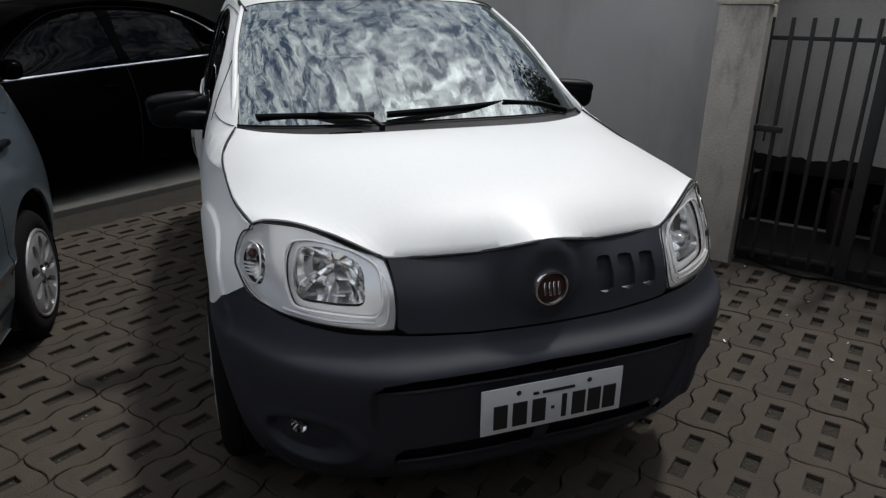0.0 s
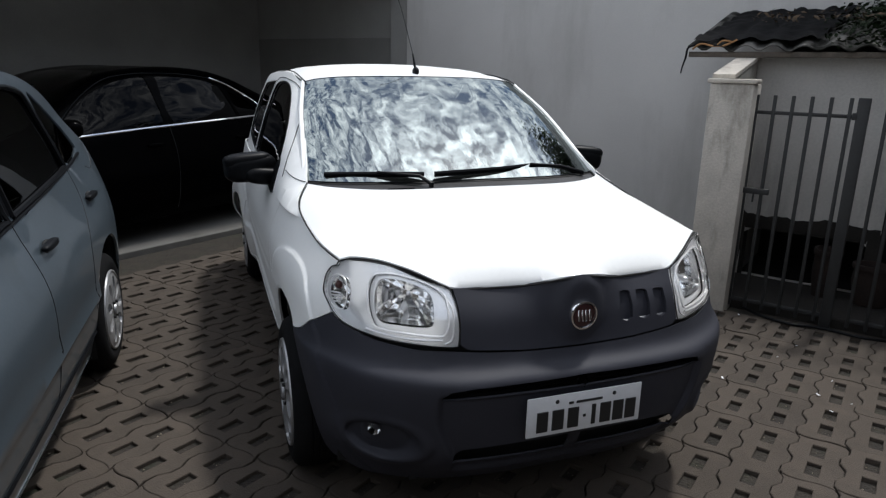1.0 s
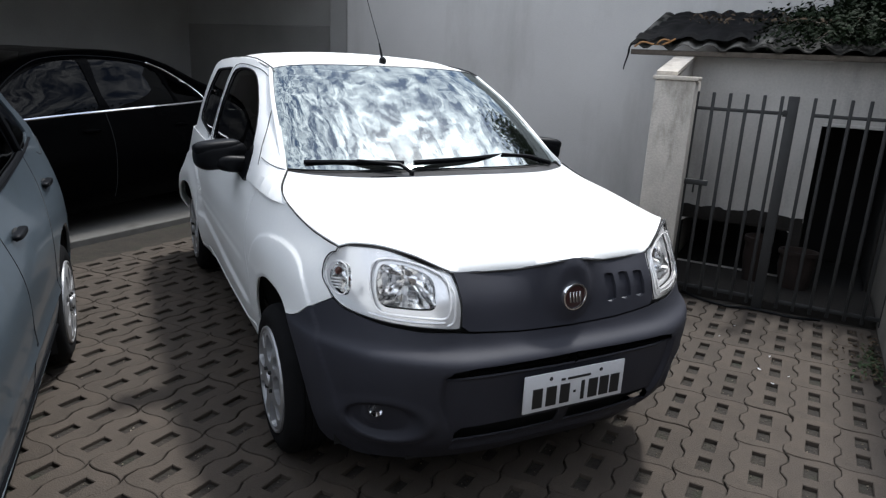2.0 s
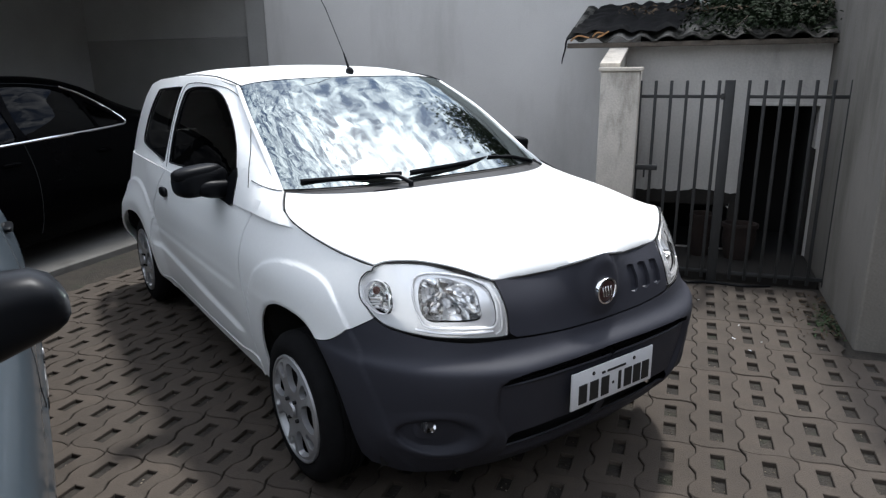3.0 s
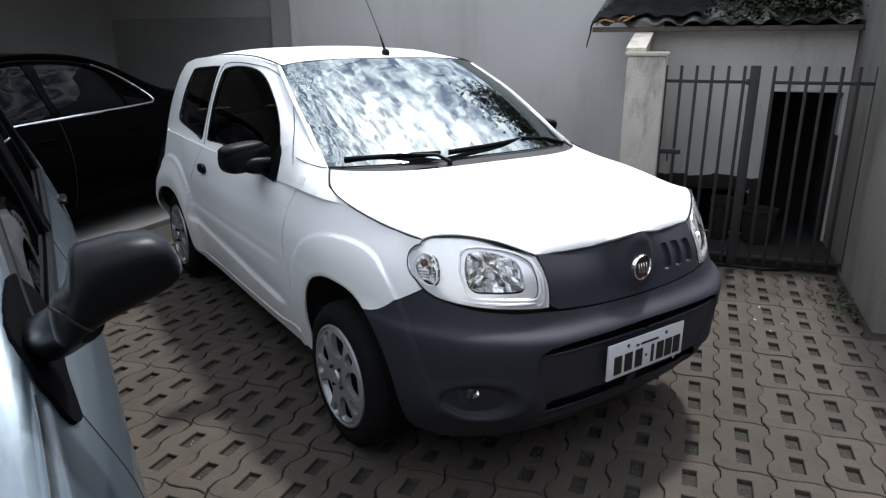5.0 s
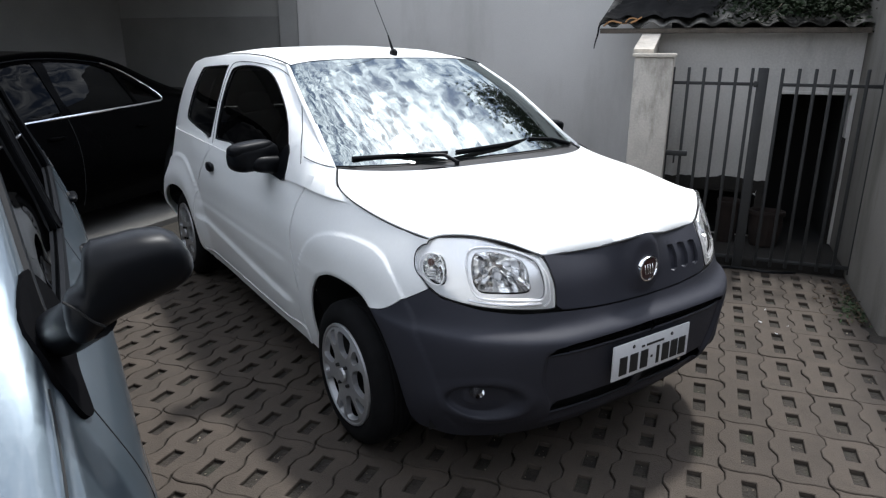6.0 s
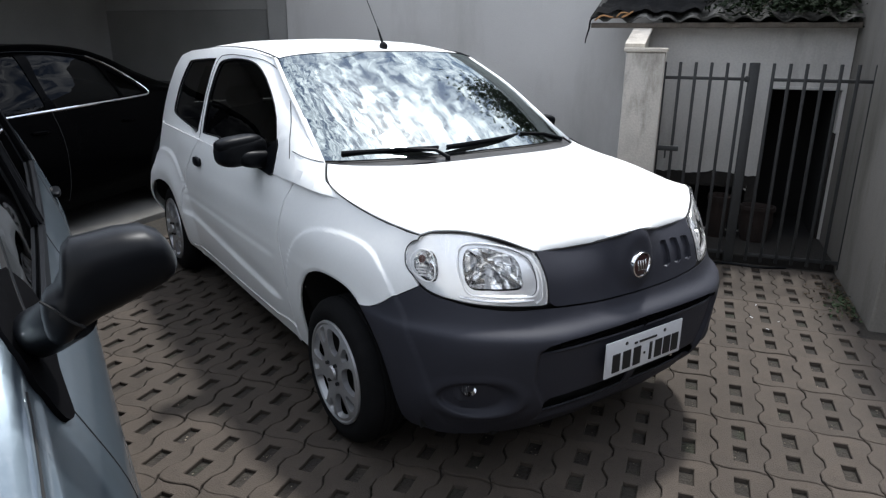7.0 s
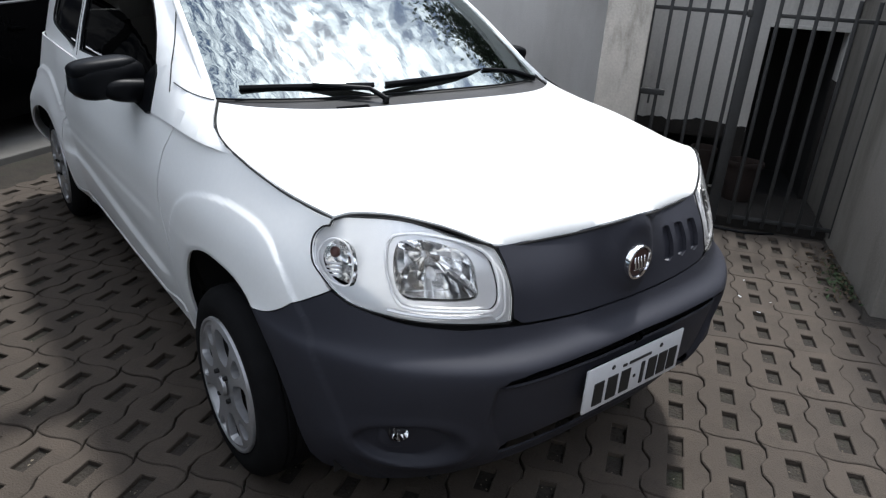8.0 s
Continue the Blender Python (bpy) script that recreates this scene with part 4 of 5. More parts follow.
gh = join(grille_half(True), mirrored(grille_half(False)))
bmesh.ops.remove_doubles(gh, verts=[v for v in gh.verts if abs(v.co.x) < 1e-3], dist=2e-3)
turn_in(gh, 0.012)
grille = part("grille_panel", gh, PLASTIC, car, "dark grey plastic grille panel")
for c in (.175, .245, .315):
    part("pressed_slot", patch(NET, F3([(c - .028, .08, .727), (c + .028, .085, .727), (c + .028, .11, .822), (c - .028, .11, .822)]), (), FINE, -0.013, 0, outward), PLASTIC, grille)
    part("slot_lip", box(c - 0.019, c + 0.019, 0, 0.012, 0.718, 0.731, 0.005, 3, Matrix.Translation((0, 0.061 + (c - 0.1) * 0.14, 0))), TRIM_PALE, grille, "pale lip below the slot")
tilt = pose(0, 0.0545, 0.776, -11, 0, -90)
badge = part("badge", lathe([(0.001, 0.012), (0.036, 0.009), (0.037, 0.0)], 36, tilt), BADGE, car, "round dark red badge in a chrome ring")
part("badge_ring", lathe([(0.037, 0.006), (0.040, 0.014), (0.045, 0.013), (0.048, 0.004), (0.049, -0.006)], 36, tilt), CHROME, badge)
for bx in (-0.019, -0.006, 0.006, 0.019):
    part("badge_bar", box(bx - 0.0035, bx + 0.0035, -0.003, 0.004, -0.017, 0.017, 0.001, 1, pose(0, 0.0425, 0.776, -11)), CHROME, badge)

# number plate; its characters are plain bars
plate = part("number_plate", box(-0.20, 0.20, -0.006, 0.0, 0.418, 0.548, 0.0025), PLATE, car, "pale grey metal number plate")
part("plate_bracket", box(-0.16, 0.16, 0.0, 0.05, 0.43, 0.535, 0.004), SLOT, plate)
for k, (bx, bw) in enumerate(((-.148, .019), (-.095, .020), (-.042, .019), (.030, .007), (.072, .019), (.118, .019), (.163, .019))):
    part("plate_bar", box(bx - bw, bx + bw, -0.0085, -0.005, 0.432, 0.500, 0.001, 1), INK, plate)
part("plate_dot", box(-0.007, 0.002, -0.0085, -0.005, 0.462, 0.471, 0.001, 1), INK, plate)
for a_, b_ in ((-0.060, -0.044), (-0.034, 0.058)):
    part("plate_line", box(a_, b_, -0.0085, -0.005, 0.513, 0.521, 0.001, 1), INK, plate)
for s in (1, -1):
    part("plate_screw", lathe([(0.001, 0.003), (0.006, 0.002), (0.007, 0)], 10, pose(s * 0.10, -0.006, 0.527, 0, 0, -90)), IRON, plate)

# headlamps
for s in (1, -1):
    lamp = part("headlamp", patch(NET, head_uv, (), FINE, 0.004, 0.012, outward, s), LENS, car, "clear headlamp with chrome reflector and side indicator")
    lamp.visible_shadow = False
    rim_uv, open_uv, side_uv = (spline(F3(q), 3) for q in (LAMP_RIM, LAMP_OPEN, SIDE_OPEN))
    part("lamp_housing", patch(NET, head_uv, [rim_uv, side_uv], FINE, -0.010, 0, outward, s), HOUSING, lamp, "silvered housing", 60)
    flip_s = (lambda q: q) if s > 0 else mirrored
    part("main_bezel", patch(NET, rim_uv, [open_uv], FINE, -0.016, 0.012, outward, s), HOUSING, lamp, "stepped silver bezel")
    part("bezel_line", flip_s(join(tube([Vector(NET(a, b)) + Vector((0, -0.001, 0)) for a, b in rim_uv + rim_uv[:1]], 0.0035, 6), tube([Vector(NET(a, b)) + Vector((0.004, 0.008, 0)) for a, b in side_uv + side_uv[:1]], 0.0022, 6))), BEZEL, lamp)
    part("lower_light_guide", flip_s(tube([Vector(NET(a, b)) + Vector((0, 0.001, 0)) for a, b in spline(F3([(.43, .11, .719), (.50, .14, .718), (.57, .185, .722), (.63, .235, .733)]), 5, False)], 0.004, 6)), BEZEL, lamp)
    part("inner_light_guide", flip_s(tube([Vector(NET(a, b)) + Vector((0, 0.002, 0)) for a, b in spline(F3([(.431, .165, .868), (.398, .130, .815), (.397, .107, .760), (.405, .098, .722), (.424, .103, .709)]), 5, False)], 0.0032, 6)), BEZEL, lamp)
    seal = tube([Vector(NET(a, b)) for a, b in head_uv + head_uv[:1]], 0.0021, 6)
    part("lamp_seal", seal if s > 0 else mirrored(seal), LINER, lamp)
    for nm, uv, dep, ax in (("reflector", open_uv, 0.085, Vector((0.42, -0.9, 0.0))), ("side_reflector", side_uv, 0.045, Vector((0.7, -0.7, 0.0)))):
        bowl = bmesh.new()
        rim_pts = [Vector(NET(a, b)) - ax * 0.020 for a, b in uv]
        cen = sum(rim_pts, Vector()) / len(rim_pts)
        rings = []
        for sc_, d in ((1.0, 0.0), (0.93, 0.32), (0.80, 0.58), (0.60, 0.80), (0.36, 0.94), (0.12, 1.0)):
            ring_ = []
            for q, p in enumerate(rim_pts):
                step_ = 1 + (0.22 * ((q // 5) % 2) - 0.11) * (1 if 0.2 < d < 1 else 0)
                v_ = p - cen
                ring_.append(bowl.verts.new(cen + (v_ - ax * v_.dot(ax)) * sc_ + ax * v_.dot(ax) * (1 - d) - ax * (dep * d * step_)))
            rings.append(ring_)
        n = len(rim_pts)
        for r0, r1 in zip(rings, rings[1:]):
            for q in range(n):
                bowl.faces.new((r0[q], r0[(q + 1) % n], r1[(q + 1) % n], r1[q]))
        bowl.faces.new(rings[-1])
        bmesh.ops.recalc_face_normals(bowl, faces=bowl.faces[:])
        part(nm, flip_s(bowl), REFLECT, lamp, "", 12)
    for k in range(4):
        part("lens_flute", box(-0.018, 0.018, -0.002, 0.002, -0.003, 0.003, 0.0015, 1, pose(s * 0.697, 0.352, 0.785 + k * 0.010, 0, 0, s * 45)), HOUSING, lamp)
    part("bulb", blob(0.012, 0.03, 0.012, 2, pose(s * 0.51, 0.24, 0.79, 0, 0, s * 24)), HOUSING, lamp)
    part("bulb_shield", box(-0.045, 0.045, -0.004, 0.004, -0.012, 0.006, 0.003, 2, pose(s * 0.52, 0.225, 0.752, 30, 0, s * 28)), REFLECT, lamp)
    part("indicator_bulb", blob(0.012, 0.012, 0.013, 2, pose(s * 0.684, 0.368, 0.833)), AMBER, lamp, "amber indicator bulb")

# fenders, doors, rear quarters
seamF = [(.675, .375, .898), (.705, .50, .907), (.722, .65, .919), (.730, .80, .934), (.738, .92, .950)]
fend = F3([(.719, .338, .758), (.724, .365, .785), (.730, .393, .809), (.724, .413, .839), (.712, .418, .866), (.697, .406, .886), (.687, .390, .894), (.682, .388, .905)]) + [(NET.find(*p)[0], 5.985) for p in seamF[1:]] + [NET.side(1.05, .953), NET.side(1.20, .955), NET.side(1.262, .86), NET.side(1.30, .70), NET.side(1.275, .50), NET.side(1.262, .36), NET.side(1.25, .22), NET.side(1.168, .21)]
fend += arch_edge(AXF, *ARCH_F, 0.02, JOINT - 0.012, 24) + F3([(.803, .475, .666), (.768, .42, .706), (.743, .372, .734)])
panel("front_fender", fend, WHITE, arches=(AXF,), label="white front wing with a flared arch", step=(0.03, 0.04))
dl = [(1.263, .287), (1.269, .36), (1.282, .50), (1.307, .70), (1.269, .86), (1.207, .955), (1.6, .957), (2.0, .960), (2.5, .965), (2.61, .88), (2.76, .74), (2.852, .60), (2.872, .47), (2.85, .36), (2.80, .287)]
door_uv = [NET.side(y, z) for y, z in dl]
panel("sill", [NET.side(y, z) for y, z in ((1.257, .212), (1.262, .281), (1.6, .281), (2.1, .281), (2.793, .281), (2.74, .212), (2.1, .212), (1.6, .212))], WHITE, label="white sill below the door", off=0.004)
doors = panel("door", door_uv, WHITE, label="white front door", step=(0.05, 0.08))
for d, s in zip(doors, (-1, 1)):
    hx = NET(*NET.side(2.47, .85))[0]
    h = part("door_handle", blob(0.016, 0.055, 0.026, 3, pose(s * (hx + 0.012), 2.47, 0.848, 0, 0, 0)), BLACK, d, "black door handle")
    part("key_lock", lathe([(0.001, 0.006), (0.011, 0.005), (0.012, 0)], 14, pose(s * (hx - 0.001), 2.56, 0.775, 0, 0, 0 if s > 0 else 180)), BLACK, d)
quarter = [NET.side(y, z) for y, z in [(2.747, .22), (2.807, .285), (2.857, .36), (2.879, .47), (2.859, .60), (2.767, .743), (2.617, .884), (2.507, .965), (3.0, .968), (3.3, .968)]] + [(12.0, 5.97), (13.97, 5.97), (13.97, 0.03), (11.2, 0.03)] + arch_edge(AXR, *ARCH_R, 0.02, math.pi - 0.02, 30)
panel("rear_quarter", quarter, WHITE, arches=(AXR,), label="white rear quarter", step=(0.035, 0.05))
for s in (1, -1):
    part("tail_lamp", patch(NET, F3([(.72, 3.58, .72), (.66, 3.68, .72), (.64, 3.66, .93), (.70, 3.57, .93)]), (), FINE, 0.006, 0.01, outward, s), mat("tail_red", (0.3, 0.02, 0.02), 0.2, coat=0.5) if s > 0 else bpy.data.materials["tail_red"], car, "red tail lamp")

# bonnet
HOOD = coons([(0, .074, .897), (.05, .080, .893), (.10, .100, .881), (.15, .120, .870), (.22, .137, .865), (.30, .150, .863), (.380, .164, .862), (.415, .176, .875), (.465, .207, .898), (.51, .240, .914), (.58, .300, .928), (.645, .362, .924), (.676, .390, .910)],
             [(0, .84, 1.035), (.38, .872, 1.031), (.58, .975, 1.030), (.668, 1.085, 1.030)],
             [(.676, .390, .910), (.706, .55, .921), (.720, .75, .940), (.724, .90, .959), (.709, 1.0, .987), (.668, 1.085, 1.030)], 0.060, 10.0)


def fold_down(bm, d):
    r = bmesh.ops.extrude_edge_only(bm, edges=[e for e in bm.edges if e.is_boundary])
    for v in r["geom"]:
        if isinstance(v, bmesh.types.BMVert):
            v.co.z -= d
    return bm


part("bonnet", fold_down(patch(HOOD, [(-1, 0.0)] + [(s, 0.0) for s in np.linspace(-0.95, 0.95, 39)] + [(1, 0.0)] + [(1, t) for t in np.linspace(0.05, 0.95, 19)] + [(1, 1)] + [(s, 1) for s in np.linspace(0.95, -0.95, 39)] + [(-1, 1)] + [(-1, t) for t in np.linspace(0.95, 0.05, 19)],
                     (), (0.04, 0.025), 0.0, 0, lambda p: (0, 0, 1)), 0.008), WHITE, car, "smooth white bonnet")

# shut lines between bonnet, wings and windscreen pillars
for s in (1, -1):
    rim = [Vector(HOOD(s, t)) + Vector((s * 0.0045, 0, -0.0045 + 0.008 * smooth(0.45, 0.75, t))) for t in np.linspace(0, 1, 40)]
    part("bonnet_gap", tube(rim, 0.0028, 6), LINER, car)
lip = [Vector(HOOD(q, 0)) + Vector((0, -0.003, -0.0065)) for q in np.linspace(-1, 1, 81)]
part("bonnet_gap", tube(lip, 0.0029, 6), LINER, car)

# windscreen and cowl
GLASS = coons([(0, .955, 1.045), (.38, .985, 1.042), (.58, 1.06, 1.038), (.665, 1.13, 1.034)],
              [(0, 1.712, 1.447), (.30, 1.732, 1.444), (.49, 1.778, 1.431), (.562, 1.822, 1.414)],
              [(.665, 1.13, 1.034), (.640, 1.34, 1.165), (.612, 1.56, 1.290), (.562, 1.822, 1.414)], 0.022)
ring = [(s, 0) for s in np.linspace(-1, 1, 31)] + [(1, t) for t in np.linspace(0.05, 1, 20)] + [(s, 1) for s in np.linspace(0.93, -1, 30)] + [(-1, t) for t in np.linspace(0.95, 0.05, 19)]
scr = part("windscreen", patch(GLASS, ring, (), (0.08, 0.08), 0, 0, lambda p: (0, -1, 1)), WINDSHIELD, car, "windscreen mirroring a cloudy sky")
scr.visible_shadow = False
part("screen_seal", join(*[tube([Vector(GLASS(s, t)) + Vector((0, 0, -0.0005)) for s, t in seg], 0.0028, 6) for seg in ([(q, 0) for q in np.linspace(-1, 1, 31)], [(1, q) for q in np.linspace(0, 1, 16)], [(-1, q) for q in np.linspace(0, 1, 16)], [(q, 1) for q in np.linspace(-1, 1, 31)])]), BLACK, car)
COWL = coons([(0, .850, 1.022), (.38, .882, 1.018), (.58, .985, 1.017), (.660, 1.090, 1.018)], [(0, .968, 1.040), (.38, .998, 1.037), (.58, 1.073, 1.033), (.662, 1.142, 1.030)],
             [(.660, 1.090, 1.018), (.661, 1.115, 1.024), (.662, 1.142, 1.030)], -0.004)
part("cowl", patch(COWL, [(s, 0) for s in np.linspace(-1, 1, 31)] + [(s, 1) for s in np.linspace(1, -1, 31)], (), (0.08, 0.3), 0, 0.01, lambda p: (0, 0, 1)), COWLGREY, car, "faded black plastic scuttle below the windscreen")
part("washer_vent", box(-0.055, 0.055, -0.008, 0.008, 0, 0.006, 0.002, 1, pose(-0.33, 0.895, 1.024, 12)), SLOT, car)
for k, (pts, bladep) in enumerate((([(-0.20, .915, 1.04), (-0.24, .95, 1.068), (-0.40, 1.02, 1.078)], [(-0.60, 1.10, 1.066), (-0.42, 1.03, 1.072), (-0.215, .965, 1.075)]),
                                   ([(0.57, 1.045, 1.045), (0.46, 1.05, 1.074), (0.30, 1.035, 1.090)], [(-0.17, .965, 1.075), (0.15, 1.0, 1.082), (0.42, 1.10, 1.085)]))):
    wip = part("wiper", tube(pts, 0.009, 8, 0.006), BLACK, car, "black windscreen wiper")
    part("wiper_blade", join(tube(spline(bladep, 4, False), 0.008, 6), tube([Vector(p) + Vector((0, 0.004, -0.012)) for p in spline(bladep, 4, False)], 0.005, 6)), BLACK, wip)
    part("wiper_pivot", lathe([(0.001, 0.008), (0.009, 0.006), (0.011, -0.012)], 14, pose(*pts[0], 0, -80, 0)), BLACK, wip)

# roof
crown = lambda y: float(np.interp(y, [1.70, 1.85, 2.1, 2.4, 2.8, 3.2, 3.45, 3.65], [1.446, 1.473, 1.499, 1.507, 1.501, 1.480, 1.448, 1.405]))
ROOF = lambda x, y: (x, y, crown(y) - 0.030 * (x / 0.575) ** 2 - 0.030 * abs(x / 0.575) ** 7)
rf = [(0, 1.722), (.30, 1.745), (.50, 1.800), (.560, 1.845), (.573, 2.2), (.578, 2.6), (.570, 3.1), (.545, 3.50), (.30, 3.60), (0, 3.62)]
loop = [(x, y) for x, y in rf] + [(-x, y) for x, y in rf[::-1] if x]
part("roof", patch(ROOF, spline([loop[0]] + loop[1:], 3), (), (0.06, 0.08), 0, 0.012, lambda p: (0, 0, 1)), WHITE, car, "white roof panel")
part("aerial", join(blob(0.016, 0.032, 0.022, 2, pose(0, 1.79, 1.472)), tube([(0, 1.795, 1.478), (0, 1.82, 1.52), (0, 1.845, 1.56)], 0.008, 8, 0.004), tube([(0, 1.845, 1.56), (-0.02, 1.99, 1.79), (-0.06, 2.14, 2.01)], 0.0022, 6)), BLACK, car, "thin black roof aerial")

# cabin flanks: pillars and window frames in one pressing, with real openings
base_x = lambda z: float(np.interp(z, [0.94, 1.0, 1.1, 1.2, 1.3, 1.38, 1.44, 1.47], [0.783, 0.766, 0.738, 0.705, 0.666, 0.630, 0.598, 0.575]))


def cabin(y, z):
    yw = 0.90 + (z - 0.955) * 2.4 if z < 1.034 else 1.09 + (z - 1.034) * 1.86
    drop = float(np.interp(z, [0.938, 0.955, 0.988, 1.034, 1.45], [0.055, 0.048, 0.055, 0.083, 0.072]))
    x = base_x(z) - drop * math.exp(-max(y - yw, 0) / 0.10) - 0.12 * max(0, y - 3.0) ** 2
    return (x, y, z)


rail = lambda y: crown(y) - 0.050
frame_loop = [(.78, .938), (.90, .955), (1.0, .988), (1.092, 1.034), (1.30, 1.148), (1.54, 1.280), (1.72, 1.368), (1.83, 1.408), (2.1, rail(2.1)), (2.4, rail(2.4)), (2.8, rail(2.8)), (3.2, rail(3.2)), (3.45, rail(3.45)), (3.58, 1.32), (3.65, 1.20), (3.69, 1.05), (3.69, .958), (3.3, .958), (2.6, .955), (1.9, .950), (1.2, .950), (1.0, .945)]
win_door = [(1.425, .948), (1.47, .955), (1.56, .945), (2.10, .952), (2.17, .965), (2.20, 1.005), (2.36, 1.003), (2.49, 1.000), (2.51, 1.02), (2.53, 1.2), (2.53, 1.345), (2.47, 1.388), (2.25, 1.402), (2.02, 1.392), (1.86, 1.352), (1.68, 1.268), (1.53, 1.172), (1.43, 1.06), (1.405, .99)]
win_rear = [(2.60, 1.000), (2.80, 1.012), (3.05, 1.035), (3.19, 1.055), (3.22, 1.10), (3.20, 1.24), (3.14, 1.350), (3.08, 1.372), (2.85, 1.385), (2.64, 1.392), (2.615, 1.36)]
cab = patch(cabin, frame_loop, [spline(win_door, 3), spline(win_rear, 3)], (0.06, 0.05), 0, 0.012, lambda p: (1, 0, 0.2))
for s, b in ((-1, mirrored(cab)), (1, cab)):
    part("cabin_frame", b, WHITE, car, "white pillars and window surrounds")
    for nm, lp in (("door_window", win_door), ("rear_side_window", win_rear)):
        gl = part(nm, patch(cabin, [(y, z) for y, z in spline(lp, 3)], (), (0.08, 0.08), -0.011, 0, lambda p: (1, 0, 0), s), TINTED, car, "dark tinted side window")
        gl.visible_shadow = False
        part("window_seal", (lambda q: q if s > 0 else mirrored(q))(tube([Vector(cabin(y, z)) + Vector((-0.005, 0, 0)) for y, z in spline(lp + lp[:1], 3, False)], 0.006, 6)), BLACK, gl)
    post = [Vector(GLASS(1, t)) + Vector((0.009, 0.005, -0.003)) for t in np.linspace(0.0, 1.0, 22)]
    part("pillar_edge", (lambda q: q if s > 0 else mirrored(q))(tube(post, 0.013, 12, 0.011)), WHITE, car, "white rounded edge of the windscreen pillar")
    # gutter, frame gap and mirror
    part("roof_gutter", (lambda q: q if s > 0 else mirrored(q))(tube([(0.566, 1.80, 1.416)] + [(0.574, y, rail(y) + 0.006) for y in np.linspace(1.9, 3.4, 14)], 0.0035, 6)), BLACK, car)
    part("door_gap", (lambda q: q if s > 0 else mirrored(q))(tube([Vector(cabin(y, z)) + Vector((0.0005, 0, 0)) for y, z in spline([(1.285, 1.030), (1.345, 1.10), (1.435, 1.185), (1.62, 1.306), (1.84, 1.392), (2.1, 1.418), (2.45, 1.420), (2.565, 1.38), (2.57, 1.2), (2.545, .97)], 5, False)], 0.0019, 5)), LINER, car)
    part("pillar_joint", (lambda q: q if s > 0 else mirrored(q))(tube([Vector(cabin(y, z)) + Vector((0.0005, 0, 0)) for y, z in spline([(1.098, 1.036), (1.15, 1.040), (1.21, 1.047), (1.285, 1.058)], 5, False)], 0.0017, 5)), LINER, car)
    mir = part("door_mirror", join(blob(0.118, 0.062, 0.062, 3.2, pose(s * 0.862, 1.555, 1.034, 0, s * 4, s * -12)), blob(0.10, 0.042, 0.040, 2.8, pose(s * 0.795, 1.525, 0.998, 0, s * -6, s * -10))), BLACK, car, "black plastic door mirror")
    part("mirror_cap", blob(0.108, 0.050, 0.034, 3.0, pose(s * 0.875, 1.545, 1.070, 0, s * 4, s * -12)), BLACK, mir)
    part("mirror_glass", box(-0.088, 0.088, 0.0, 0.003, -0.045, 0.045, 0.002, 2, pose(s * 0.874, 1.618, 1.034, 0, s * 4, s * -12)), CHROME, mir)
    part("mirror_foot", patch(cabin, [(1.40, .95), (1.43, .938), (1.62, .95), (1.60, .985), (1.44, 1.09), (1.415, 1.06)], (), (0.08, 0.08), 0.006, 0.014, lambda p: (1, 0, 0), s), BLACK, mir)

# tail end and cabin inside
TAIL = coons([(0, 3.63, 1.385), (.3, 3.61, 1.38), (.52, 3.53, 1.365)], [(0, 3.745, .97), (.35, 3.73, .97), (.66, 3.66, .97)], [(.52, 3.53, 1.365), (.60, 3.62, 1.17), (.66, 3.66, .97)])
hole = [(-.78, .12), (.78, .12), (.80, .75), (-.80, .75)]
part("tailgate", patch(TAIL, [(-1, 0), (1, 0), (1, 1), (-1, 1)], [hole], (0.1, 0.1), 0, 0.02, lambda p: (0, 1, 0)), WHITE, car)
rg = part("rear_window", patch(TAIL, hole, (), (0.2, 0.2), -0.008, 0, lambda p: (0, 1, 0)), TINTED, car)
rg.visible_shadow = False
for x in (-0.34, 0.34):
    seat = part("front_seat", join(blob(0.24, 0.25, 0.09, 3.2, pose(x, 1.75, 0.52, 8)), blob(0.23, 0.08, 0.32, 3.2, pose(x, 2.05, 0.82, -16))), SEAT, car, "dark cloth front seat")
    part("headrest", blob(0.125, 0.05, 0.085, 3, pose(x, 2.17, 1.21, -14)), SEAT, seat)
    for d in (-0.05, 0.05):
        part("headrest_post", tube([(x + d, 2.13, 1.08), (x + d, 2.16, 1.18)], 0.006, 6), IRON, seat)
part("rear_seat", join(blob(0.58, 0.24, 0.09, 3.2, pose(0, 2.75, 0.55, 6)), blob(0.58, 0.08, 0.30, 3.2, pose(0, 3.02, 0.82, -16))), SEAT, car)
for x in (-0.32, 0.32):
    part("rear_headrest", blob(0.12, 0.045, 0.07, 3, pose(x, 3.10, 1.14, -14)), SEAT, car)
part("dashboard", join(blob(0.66, 0.22, 0.16, 4, pose(0, 1.30, 0.90, -6)), blob(0.12, 0.20, 0.22, 3, pose(0, 1.48, 0.70))), DASH, car)
part("steering_wheel", join(tube([(0.34 + 0.18 * math.cos(t), 1.52 + 0.06 * math.sin(t), 0.95 + 0.17 * math.sin(t)) for t in np.linspace(0, 2 * math.pi, 28)], 0.014, 8), blob(0.06, 0.03, 0.05, 2.5, pose(0.34, 1.51, 0.95)), tube([(0.17, 1.515, 0.94), (0.51, 1.515, 0.94)], 0.014, 6)), DASH, car)
part("rear_view_mirror", blob(0.11, 0.014, 0.032, 3.4, pose(0, 1.68, 1.345, -10)), DASH, car)
part("cabin_floor", box(-0.66, 0.66, 1.15, 3.5, 0.26, 0.40, 0.02), LINER, car)
